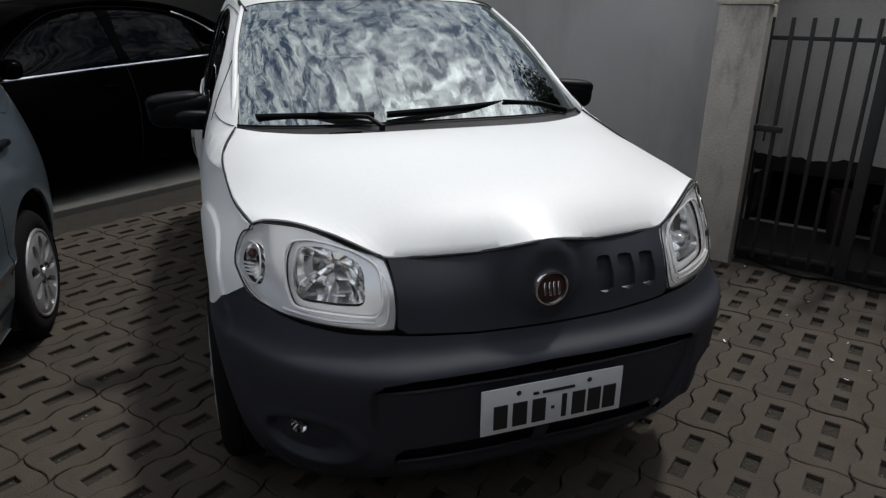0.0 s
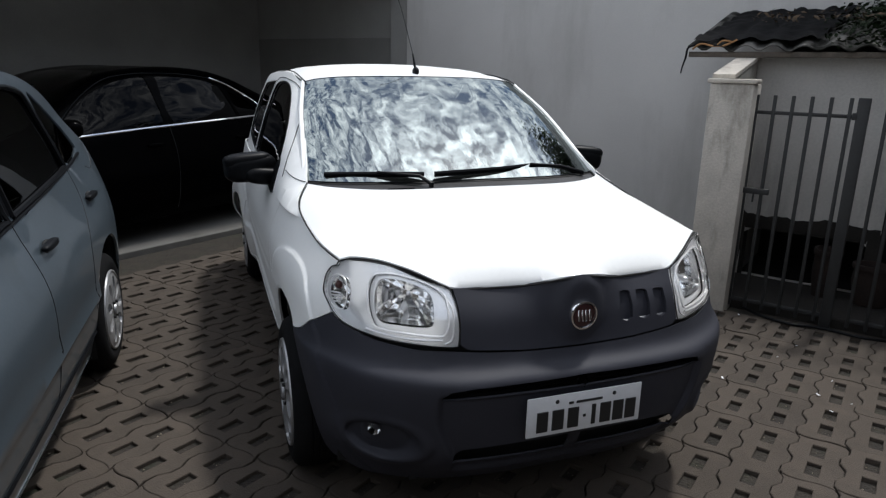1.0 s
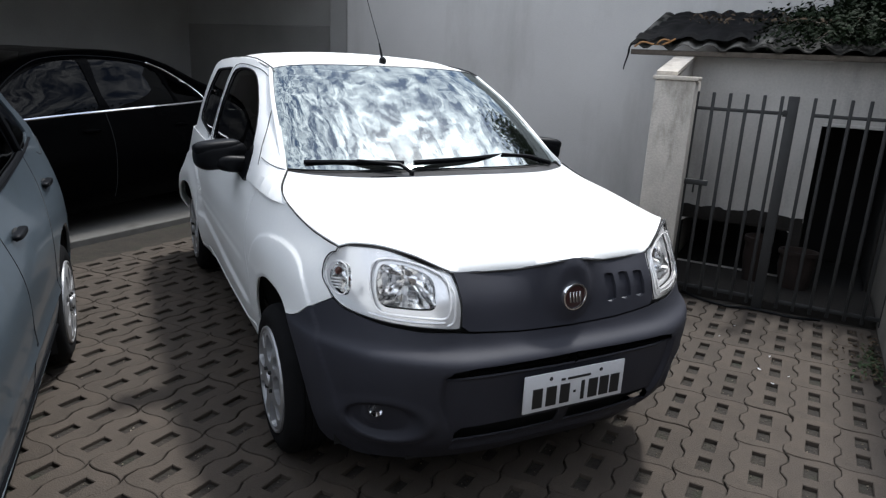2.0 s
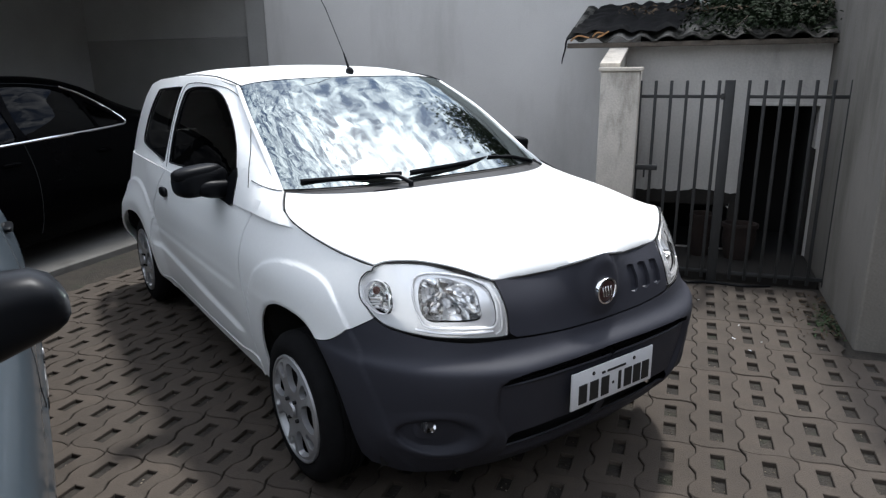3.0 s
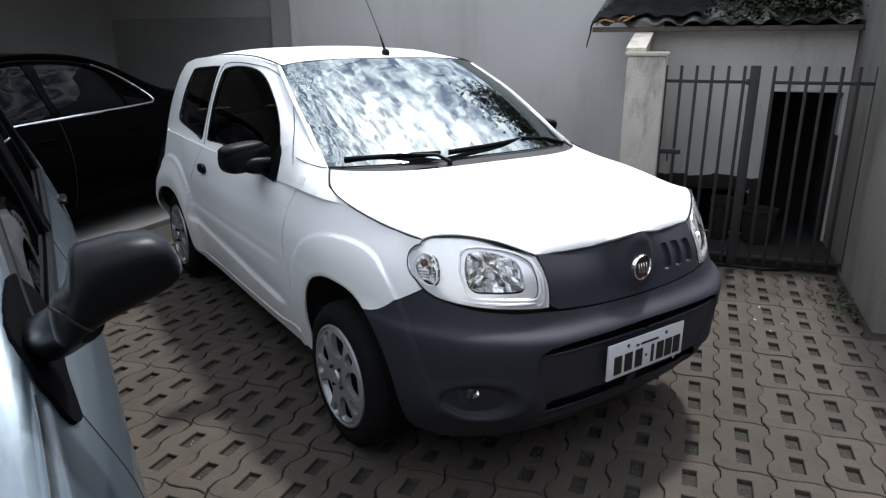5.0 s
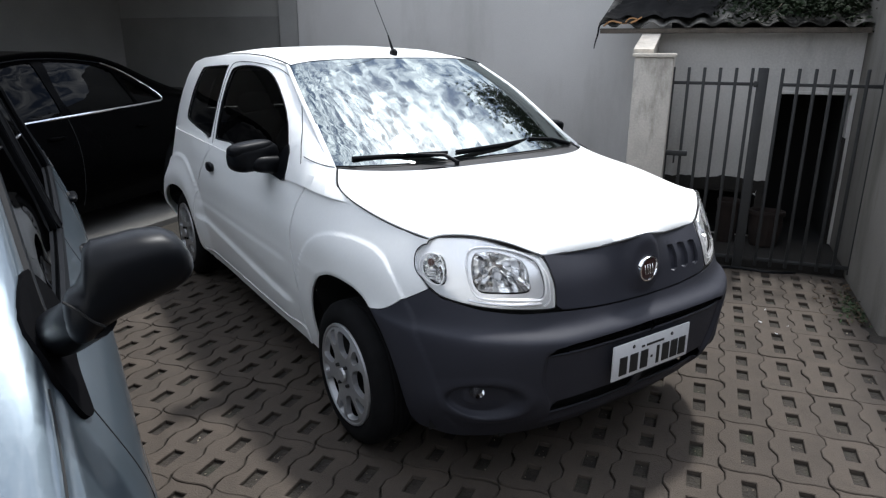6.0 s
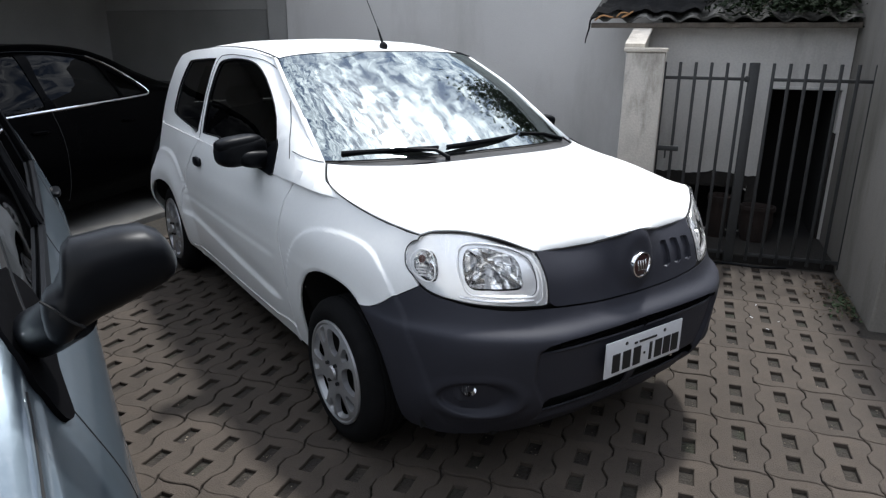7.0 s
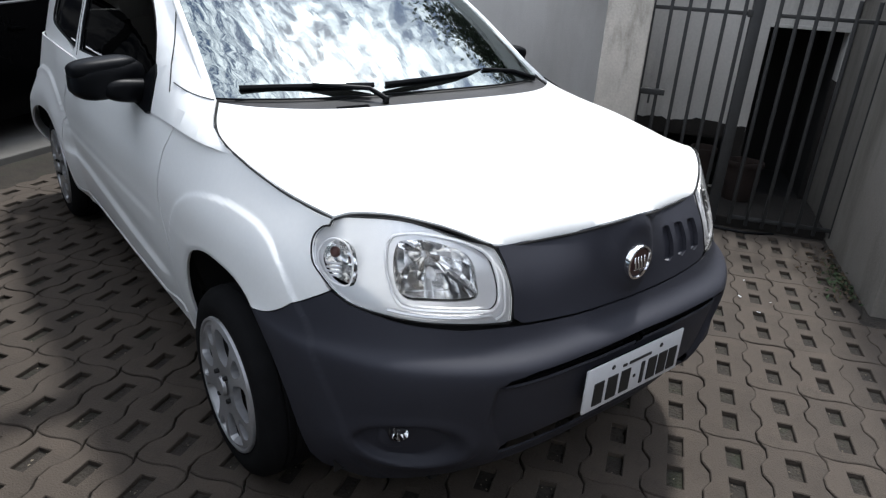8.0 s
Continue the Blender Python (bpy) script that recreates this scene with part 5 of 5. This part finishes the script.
for s in (1, -1):
    wheel(car, s * 0.816, AXF, 0.287, s, 0.287, 0.199, "cap", "black tyre with a silver plastic wheel cover")
    wheel(car, s * 0.822, AXR, 0.287, s, 0.287, 0.199, "cap", "black tyre with a silver plastic wheel cover")


# ---- the two other cars: bodies laid over rows of cross-sections ----
def section(rows, bumps=None):
    """Columns from the top middle down to the sill, rows from nose to tail."""
    return Net(rows, bumps, False)


def stations(table):
    """Each row: y, then the height and half width of top middle, top edge, belt, shoulder, low flank, sill."""
    out = []
    for y, zc, xe, ze, xb, zb, xs, zs, xl, zl, xu, zu in table:
        out.append([(0, y, zc), (xe * 0.55, y, zc - (zc - ze) * 0.28), (xe, y, ze), ((xe + xb) / 2 + 0.015, y, (ze + zb) / 2), (xb, y, zb), (xs, y, zs), (xl, y, zl), (xu, y, zu)])
    return out


def car_body(net, owner, paint, arches, windows, screens, paint_label, tint, reach):
    """Painted shell with open windows and arches, glass in the openings, and a dark inner shell."""
    rows_n, cols_n = net.nv - 1, net.nu - 1
    wl_ = [[net.flank_at(y, z) for y, z in spline(w, 3)] for w in windows]
    sc = [spline(s, 2) for s in screens]
    away = lambda p: (p[0], (p[1] - reach / 2) * 0.15, (p[2] - 0.7) * 0.8 + 0.05)
    outer = [(0, 0), (cols_n, 0), (cols_n, rows_n), (0, rows_n)]
    half = patch(net, outer, wl_, (0.125, 0.125), 0, 0, away)
    for cy, ra, rb_ in arches:
        cut_arch(half, cy, 0.28, ra, rb_, 2.3)
    turn_in(half, 0.012)
    body = part("body", whole(half), paint, owner, paint_label)
    inner = patch(net, outer, wl_, (0.5, 0.5), -0.02, 0, away)
    for cy, ra, rb_ in arches:
        cut_arch(inner, cy, 0.28, ra, rb_, 2.3)
    part("inner_shell", whole(inner), LINER, owner)
    for s in (1, -1):
        for w in wl_:
            gl = part("side_window", patch(net, w, (), (0.25, 0.25), -0.006, 0, away, s), tint, owner, "dark side window")
            gl.visible_shadow = False
    for s in sc:
        b = patch(net, s, (), (0.25, 0.25), 0.003, 0, away)
        gl = part("screen", whole(b), tint, owner, "dark glass screen")
    return body


def flank_tube(net, pts, r, off=0.0, n=6, steps=6):
    return tube([Vector(net(*net.flank_at(y, z))) + Vector((off, 0, 0)) for y, z in spline(pts, steps, False)], r, n)


def mirror_shell():
    """Housing and neck of a door mirror in one moulding: x, bottom, top, half depth."""
    bm = bmesh.new()
    rings = []
    for x, z0, z1, d in ((.700, 1.050, 1.090, .020), (.705, 1.038, 1.104, .042), (.713, 1.029, 1.114, .054), (.724, 1.026, 1.119, .058), (.735, 1.029, 1.140, .058), (.743, 1.035, 1.182, .058), (.756, 1.047, 1.196, .060), (.783, 1.062, 1.199, .061),
                         (.823, 1.077, 1.205, .062), (.863, 1.092, 1.204, .060), (.888, 1.104, 1.191, .055), (.902, 1.114, 1.171, .045), (.910, 1.126, 1.151, .025)):
        ring = []
        for k in range(24):
            t = 2 * math.pi * k / 24
            c, q = math.cos(t), math.sin(t)
            e = (abs(c) ** 2.8 + abs(q) ** 2.8) ** (-1 / 2.8)
            ring.append(bm.verts.new((x, 1.20 + d * c * e, (z0 + z1) / 2 + (z1 - z0) / 2 * q * e)))
        rings.append(ring)
    for a, b in zip(rings, rings[1:]):
        for k in range(24):
            bm.faces.new((a[k], a[(k + 1) % 24], b[(k + 1) % 24], b[k]))
    bm.faces.new(rings[0])
    bm.faces.new(rings[-1])
    bmesh.ops.recalc_face_normals(bm, faces=bm.faces[:])
    return bm


# blue-grey hatchback beside the white one
grey = thing("grey_hatchback_car", pose(-2.51, -1.31, 0, 0, 0, -3), "blue-grey metallic four-door hatchback with black mirrors", "car")
G = section(stations([
    (0.00, .60, .40, .58, .50, .54, .52, .46, .52, .34, .46, .24),
    (0.12, .70, .56, .67, .64, .62, .67, .50, .67, .36, .62, .20),
    (0.40, .82, .60, .79, .70, .72, .765, .56, .765, .38, .71, .19),
    (0.80, .91, .62, .88, .715, .80, .800, .60, .795, .40, .745, .19),
    (1.10, .97, .62, .94, .700, .845, .798, .62, .795, .40, .745, .19),
    (1.35, 1.10, .60, 1.055, .695, .880, .798, .64, .795, .40, .745, .19),
    (1.70, 1.31, .565, 1.265, .705, .905, .802, .66, .797, .40, .748, .19),
    (2.05, 1.455, .545, 1.405, .712, .930, .805, .68, .800, .40, .750, .19),
    (2.50, 1.495, .545, 1.445, .718, .965, .806, .70, .800, .40, .750, .19),
    (3.00, 1.490, .535, 1.435, .715, 1.000, .805, .72, .800, .40, .750, .20),
    (3.40, 1.450, .510, 1.395, .700, 1.030, .798, .74, .795, .40, .745, .22),
    (3.65, 1.380, .480, 1.325, .680, 1.050, .775, .74, .775, .40, .720, .26),
    (3.82, 1.180, .470, 1.14, .640, 1.000, .720, .72, .720, .42, .660, .28),
    (3.90, .95, .40, .92, .52, .85, .57, .68, .57, .45, .52, .32),
]), lambda p: np.array([p[0] + (0.014 * (1 - smooth(0.02, 0.035, abs(p[2] - 0.47))) * smooth(1.25, 1.35, p[1]) * (1 - smooth(2.95, 3.05, p[1])) if p[0] > 0.6 else 0), p[1], p[2]]))
GF, GR = 0.80, 3.27
gw1 = [(1.42, .915), (1.75, .935), (2.22, .968), (2.25, 1.0), (2.24, 1.36), (2.16, 1.385), (1.98, 1.355), (1.75, 1.23), (1.55, 1.09), (1.42, .975)]
gw2 = [(2.31, .975), (2.75, 1.008), (3.05, 1.032), (3.08, 1.06), (3.04, 1.30), (2.95, 1.372), (2.6, 1.395), (2.33, 1.39), (2.31, 1.35)]
gw3 = [(3.13, 1.045), (3.40, 1.068), (3.44, 1.10), (3.36, 1.22), (3.22, 1.315), (3.12, 1.34)]
car_body(G, grey, GREYPAINT, ((GF, .345, .385), (GR, .345, .385)), [gw1, gw2, gw3], [[(0, 5.05), (1.85, 5.15), (1.85, 6.85), (0, 6.95)], [(0, 11.1), (1.7, 11.1), (1.7, 11.9), (0, 11.9)]], "blue-grey metallic body with road dust", GREYGLASS, 3.9)
for s in (1, -1):
    flipx = (lambda q: q) if s > 0 else mirrored
    for pts in ([(1.33, .84), (1.30, .70), (1.28, .45), (1.28, .25)], [(2.28, .96), (2.28, .80), (2.27, .60), (2.26, .30)], [(3.10, 1.02), (3.09, .92), (3.02, .82), (2.93, .70), (2.90, .55), (2.91, .42)], [(3.70, 1.03), (3.60, 1.0), (3.5, .97), (3.42, .99)]):
        part("panel_gap", flipx(flank_tube(G, pts, 0.002)), LINER, grey)
    part("bonnet_gap", flipx(tube([Vector(G(2.55, v)) for v in np.linspace(1.2, 4.4, 14)], 0.003, 5)), LINER, grey)
    part("waist_seal", flipx(flank_tube(G, [(1.52, .900), (1.75, .915), (2.3, .958), (3.0, 1.015), (3.42, 1.055)], 0.007, 0.002)), BLACK, grey, "black waist seal")
    for loop in (gw1, gw2):
        part("window_frame", flipx(flank_tube(G, loop + loop[:1], 0.011, 0.002, 6, 3)), BLACK, grey, "black window surround")
    part("window_pillar", flipx(patch(G, [G.flank_at(y, z) for y, z in ((2.235, .98), (2.325, .985), (2.335, 1.38), (2.235, 1.38))], (), (0.3, 0.3), 0.002, 0.008, lambda p: (1, 0, 0))), BLACK, grey)
    part("body_moulding", flipx(join(flank_tube(G, [(1.34, .30), (2.0, .30), (2.90, .315)], 0.010, 0.0))), BLACK, grey, "black lower body strip")
    part("sill_strip", flipx(tube([(0.752, y, 0.195) for y in np.linspace(1.2, 2.9, 8)], 0.006, 6)), CHROME, grey, "bright sill edge")
    for hy, hz in ((2.44, .842), (3.20, .884)):
        hx = G(*G.flank_at(hy, hz))[0]
        h = part("door_handle", blob(0.018, 0.080, 0.014, 3.2, pose(s * (hx + 0.016), hy, hz)), BLACK, grey, "black door handle")
        part("handle_cup", blob(0.010, 0.045, 0.030, 2.4, pose(s * (hx + 0.001), hy, hz - 0.012)), LINER, h)
    mir = part("door_mirror", flipx(mirror_shell()), MIRRORBLACK, grey, "large black plastic door mirror")
    part("mirror_seam", flipx(tube(spline([(0.703, 1.160, 1.112), (0.720, 1.144, 1.100), (0.742, 1.143, 1.075), (0.758, 1.146, 1.062)], 4, False), 0.0025, 5)), LINER, mir)
    part("mirror_arm", flipx(tube(spline([(0.742, 1.190, 1.072), (0.725, 1.225, 1.052), (0.706, 1.28, 1.022), (0.690, 1.35, 0.990)], 4, False), 0.043, 18, 0.048)), MIRRORBLACK, mir)
    part("mirror_foot", flipx(patch(G, [G.flank_at(y, z) for y, z in spline([(1.60, .955), (1.50, 1.075), (1.37, 1.050), (1.275, .995), (1.235, .925), (1.238, .86), (1.285, .838), (1.33, .848), (1.42, .880), (1.50, .900)], 3)], (), (0.2, 0.2), 0.010, 0.014, lambda p: (1, 0, 0.2))), SLOT, mir)
    part("mirror_glass", box(-0.055, 0.055, 0, 0.003, -0.040, 0.040, 0.002, 1, pose(s * 0.825, 1.2605, 1.138, 0, s * -8, 0)), CHROME, mir)
    for y in (GF, GR):
        wheel(grey, s * 0.792, y, 0.288, s, 0.288, 0.195, "spoke", "black tyre on a silver multi-spoke wheel")
        well = bmesh.new()
        prof = [(y + 0.35 * math.cos(t), 0.28 + 0.39 * math.sin(t)) for t in np.linspace(-0.3, math.pi + 0.3, 18)]
        ra, rb2 = [[well.verts.new((s * x, a, b)) for a, b in prof] for x in (0.775, 0.50)]
        for k in range(len(prof) - 1):
            well.faces.new((ra[k], ra[k + 1], rb2[k + 1], rb2[k]))
        well.faces.new(rb2)
        part("wheel_well", well, LINER, grey)
    part("front_seat", join(blob(0.23, 0.24, 0.09, 3, pose(s * 0.33, 1.95, 0.55, 8)), blob(0.22, 0.08, 0.32, 3, pose(s * 0.33, 2.25, 0.85, -16)), blob(0.12, 0.05, 0.08, 3, pose(s * 0.33, 2.36, 1.24, -14))), SEAT, grey)
part("rear_seat", blob(0.58, 0.09, 0.32, 3, pose(0, 3.05, 0.85, -16)), SEAT, grey)
part("dashboard", blob(0.62, 0.22, 0.15, 4, pose(0, 1.40, 0.90)), DASH, grey)
part("underbody", box(-0.70, 0.70, 0.3, 3.6, 0.18, 0.30, 0.02), LINER, grey)

# black sedan under the carport roof
sedan = thing("black_sedan_car", PLACE @ pose(-0.924, 5.04, 0.035, 0, 0, -84), "glossy black sedan with a chrome window line", "car")
B = section(stations([
    (0.00, .58, .45, .56, .60, .52, .62, .45, .62, .34, .56, .24),
    (0.15, .72, .58, .69, .74, .62, .77, .52, .77, .36, .72, .20),
    (0.60, .84, .66, .81, .82, .72, .875, .58, .87, .38, .82, .18),
    (1.00, .93, .66, .89, .82, .80, .89, .62, .885, .38, .83, .18),
    (1.22, 1.00, .64, .955, .82, .865, .893, .64, .89, .38, .835, .18),
    (1.52, 1.17, .60, 1.12, .825, .895, .895, .65, .89, .38, .835, .18),
    (1.92, 1.345, .57, 1.318, .825, .910, .895, .66, .89, .38, .835, .18),
    (2.40, 1.415, .565, 1.392, .825, .925, .895, .66, .89, .38, .835, .18),
    (2.90, 1.408, .56, 1.385, .823, .940, .895, .67, .89, .38, .835, .18),
    (3.30, 1.342, .545, 1.312, .815, .955, .893, .68, .89, .38, .832, .18),
    (3.70, 1.195, .56, 1.155, .805, .970, .888, .70, .885, .38, .825, .20),
    (4.05, 1.08, .62, 1.045, .79, .970, .870, .72, .865, .38, .80, .24),
    (4.50, 1.03, .64, 1.00, .76, .94, .82, .72, .82, .40, .75, .28),
    (4.70, .86, .50, .84, .64, .80, .68, .68, .68, .42, .62, .32),
]))
BF, BR = 0.92, 3.66
bw1 = [(1.42, .918), (1.9, .942), (2.30, .958), (2.33, .985), (2.31, 1.31), (2.25, 1.335), (2.02, 1.300), (1.75, 1.19), (1.55, 1.05)]
bw2 = [(2.42, .962), (2.8, .975), (3.10, .986), (3.14, 1.02), (3.09, 1.24), (2.98, 1.295), (2.7, 1.335), (2.42, 1.342), (2.41, 1.31)]
bw3 = [(3.18, .990), (3.36, .997), (3.42, 1.005), (3.44, 1.03), (3.36, 1.11), (3.20, 1.19), (3.17, 1.19)]
car_body(B, sedan, BLACKPAINT, ((BF, .36, .40), (BR, .36, .40)), [bw1, bw2, bw3], [[(0, 4.15), (1.85, 4.3), (1.85, 5.9), (0, 6.3)], [(0, 9.1), (1.8, 9.1), (1.8, 10.8), (0, 10.9)]], "glossy black paint in deep shade", DARKGLASS, 4.7)
for s in (1, -1):
    flipx = (lambda q: q) if s > 0 else mirrored
    part("chrome_trim", flipx(flank_tube(B, [(1.36, .897), (2.0, .928), (2.6, .950), (3.2, .970), (3.47, .982)], 0.010, 0.003)), CHROME, sedan, "bright chrome waist line")
    part("chrome_hook", flipx(flank_tube(B, [(3.47, .982), (3.515, 1.0), (3.51, 1.045), (3.44, 1.12), (3.33, 1.19), (3.17, 1.27), (3.0, 1.325)], 0.008, 0.003)), CHROME, sedan)
    part("roof_trim", flipx(flank_tube(B, [(3.0, 1.325), (2.7, 1.358), (2.4, 1.366), (2.2, 1.358), (1.95, 1.315), (1.7, 1.18), (1.42, .96)], 0.004, 0.002)), BLACK, sedan)
    for pts in ([(2.36, .93), (2.37, .7), (2.36, .4), (2.35, .25)], [(1.30, .86), (1.28, .6), (1.28, .3)]):
        part("panel_gap", flipx(flank_tube(B, pts, 0.003)), LINER, sedan)
    for hy in (2.18, 3.12):
        hx = B(*B.flank_at(hy, .80))[0]
        part("door_handle", blob(0.02, 0.08, 0.016, 3, pose(s * (hx + 0.012), hy, 0.80)), BLACKPAINT, sedan)
    part("door_mirror", blob(0.10, 0.06, 0.065, 2.8, pose(s * 0.95, 1.42, 0.985)), BLACKPAINT, sedan)
    for y in (BF, BR):
        wheel(sedan, s * 0.885, y, 0.315, s, 0.315, 0.215, "spoke", "black tyre in deep shade")
    part("front_seat", join(blob(0.22, 0.08, 0.32, 3, pose(s * 0.36, 2.45, 0.80, -16)), blob(0.12, 0.05, 0.08, 3, pose(s * 0.36, 2.56, 1.17, -14))), SEAT, sedan)
part("rear_seat", blob(0.62, 0.09, 0.32, 3, pose(0, 3.3, 0.80, -16)), SEAT, sedan)
part("dashboard", blob(0.66, 0.22, 0.14, 4, pose(0, 1.65, 0.85)), DASH, sedan)
part("underbody", box(-0.78, 0.78, 0.3, 4.4, 0.17, 0.30, 0.02), LINER, sedan)


# ---- paving: interlocking pavers with two slots each ----
def paver_mesh():
    L, W, am, gap = 0.3641, 0.1866, 0.0125, 0.0019
    zig = lambda s: am * max(-1.0, min(1.0, 3.2 * math.sin(2 * math.pi * s)))
    outer = []
    n = 16
    for i in range(n):
        s = i / n
        outer.append((-L / 2 + L * s, -W / 2 + zig(2 * s) + gap))
    for i in range(6):
        s = i / 6
        outer.append((L / 2 - gap + 0.5 * zig(s), -W / 2 + W * s + (gap if i == 0 else 0)))
    for i in range(n):
        s = 1 - i / n
        outer.append((-L / 2 + L * s, W / 2 + zig(2 * s) - gap))
    for i in range(6):
        s = 1 - i / 6
        outer.append((-L / 2 + gap + 0.5 * zig(s), -W / 2 + W * s - (gap if i == 0 else 0)))
    holes = [[(c - 0.050, -0.025), (c + 0.050, -0.025), (c + 0.050, 0.025), (c - 0.050, 0.025)] for c in (-0.079, 0.079)]
    bm = bmesh.new()
    for loop in (outer, *holes):
        vs = [bm.verts.new((x, y, -0.003)) for x, y in loop]
        for i in range(len(vs)):
            bm.edges.new((vs[i - 1], vs[i]))
    bmesh.ops.triangle_fill(bm, use_beauty=True, edges=bm.edges[:], normal=(0, 0, 1))
    top = bm.faces[:]
    rim = [e for e in bm.edges if e.is_boundary]
    r = bmesh.ops.extrude_edge_only(bm, edges=rim)
    for v in r["geom"]:
        if isinstance(v, bmesh.types.BMVert):
            v.co.z = -0.040
    bmesh.ops.inset_region(bm, faces=top, thickness=0.003, depth=0.003, use_even_offset=True)
    bmesh.ops.recalc_face_normals(bm, faces=bm.faces[:])
    me = bpy.data.meshes.new("paver")
    bm.to_mesh(me)
    bm.free()
    me.materials.append(CONCRETE)
    return me


paving = tagged(thing("pavement", Matrix.Identity(4), "grey concrete slotted interlocking paving", "paving", kind="structure"))
pm = paver_mesh()
rnd = random.Random(5)
spots = []
for j in range(-16, 24):
    for i in range(-14, 14):
        px, py = 0.3087 + 0.3641 * i - 0.0083 * j, -0.5708 - 0.0023 * i + 0.1866 * j
        w = pose(0, 0, 0, 0, 0, 34.6) @ Vector((px, py, 0))
        q = PLACE.inverted() @ w
        if q.y > 4.13 or (q.x > 2.55 and -0.1 < q.y) or q.x > 2.66 or (q.y < -1.0 and q.x > 1.7) or q.x < -3.6 or q.y < -3.2:
            continue
        m = pose(w.x, w.y, rnd.gauss(0, 0.0015), rnd.gauss(0, 0.4), rnd.gauss(0, 0.4), 34.6 + rnd.gauss(0, 0.3))
        near = -2.0 < w.x < 2.4 and -0.9 < w.y < 4.6 and not (-0.75 < w.x < 0.75 and 0.25 < w.y < 3.6)
        spots.append((not near, (w - Vector((0.2, 0.6, 0))).length, m))
spots.sort(key=lambda s: (s[0], s[1]))
for k, (_, _, m) in enumerate(spots[:300]):
    ob = new("paver", pm)
    ob.parent = paving
    ob.matrix_basis = m
# grit, seed husks and crumbs caught in the slots and joints
grit_v, grit_f = [], []
for _, _, m in spots[:420]:
    for _ in range(rnd.randint(1, 5)):
        c = m @ Vector((rnd.choice((-0.08, 0.08)) + rnd.uniform(-0.045, 0.045), rnd.uniform(-0.022, 0.022), rnd.uniform(-0.017, -0.012)))
        r_ = rnd.uniform(0.002, 0.006)
        o = len(grit_v)
        for dx, dy, dz in ((1, 0, 0), (-0.5, 0.9, 0), (-0.6, -0.8, 0), (0, 0, 0.9)):
            grit_v.append(tuple(c + Vector((dx * r_ * rnd.uniform(0.6, 1.3), dy * r_ * rnd.uniform(0.6, 1.3), dz * r_))))
        grit_f += [(o, o + 1, o + 3), (o + 1, o + 2, o + 3), (o + 2, o, o + 3)]
gm = bpy.data.meshes.new("grit")
gm.from_pydata(grit_v, [], grit_f)
gm.materials.append(GRIT)
tagged(new("grit", gm), "pale grit and crumbs caught in the paving slots", "grit", kind="stuff")
rest_v, rest_f = [], []
for _, _, m in spots[300:]:
    o = len(rest_v)
    rest_v += [tuple(m @ v.co) for v in pm.vertices]
    rest_f += [tuple(o + i for i in p.vertices) for p in pm.polygons]
rest = bpy.data.meshes.new("paver_rest")
rest.from_pydata(rest_v, [], rest_f)
rest.materials.append(CONCRETE)
ro = new("paver_field", rest)
ro.parent = paving
tagged(ro, kind="stuff")
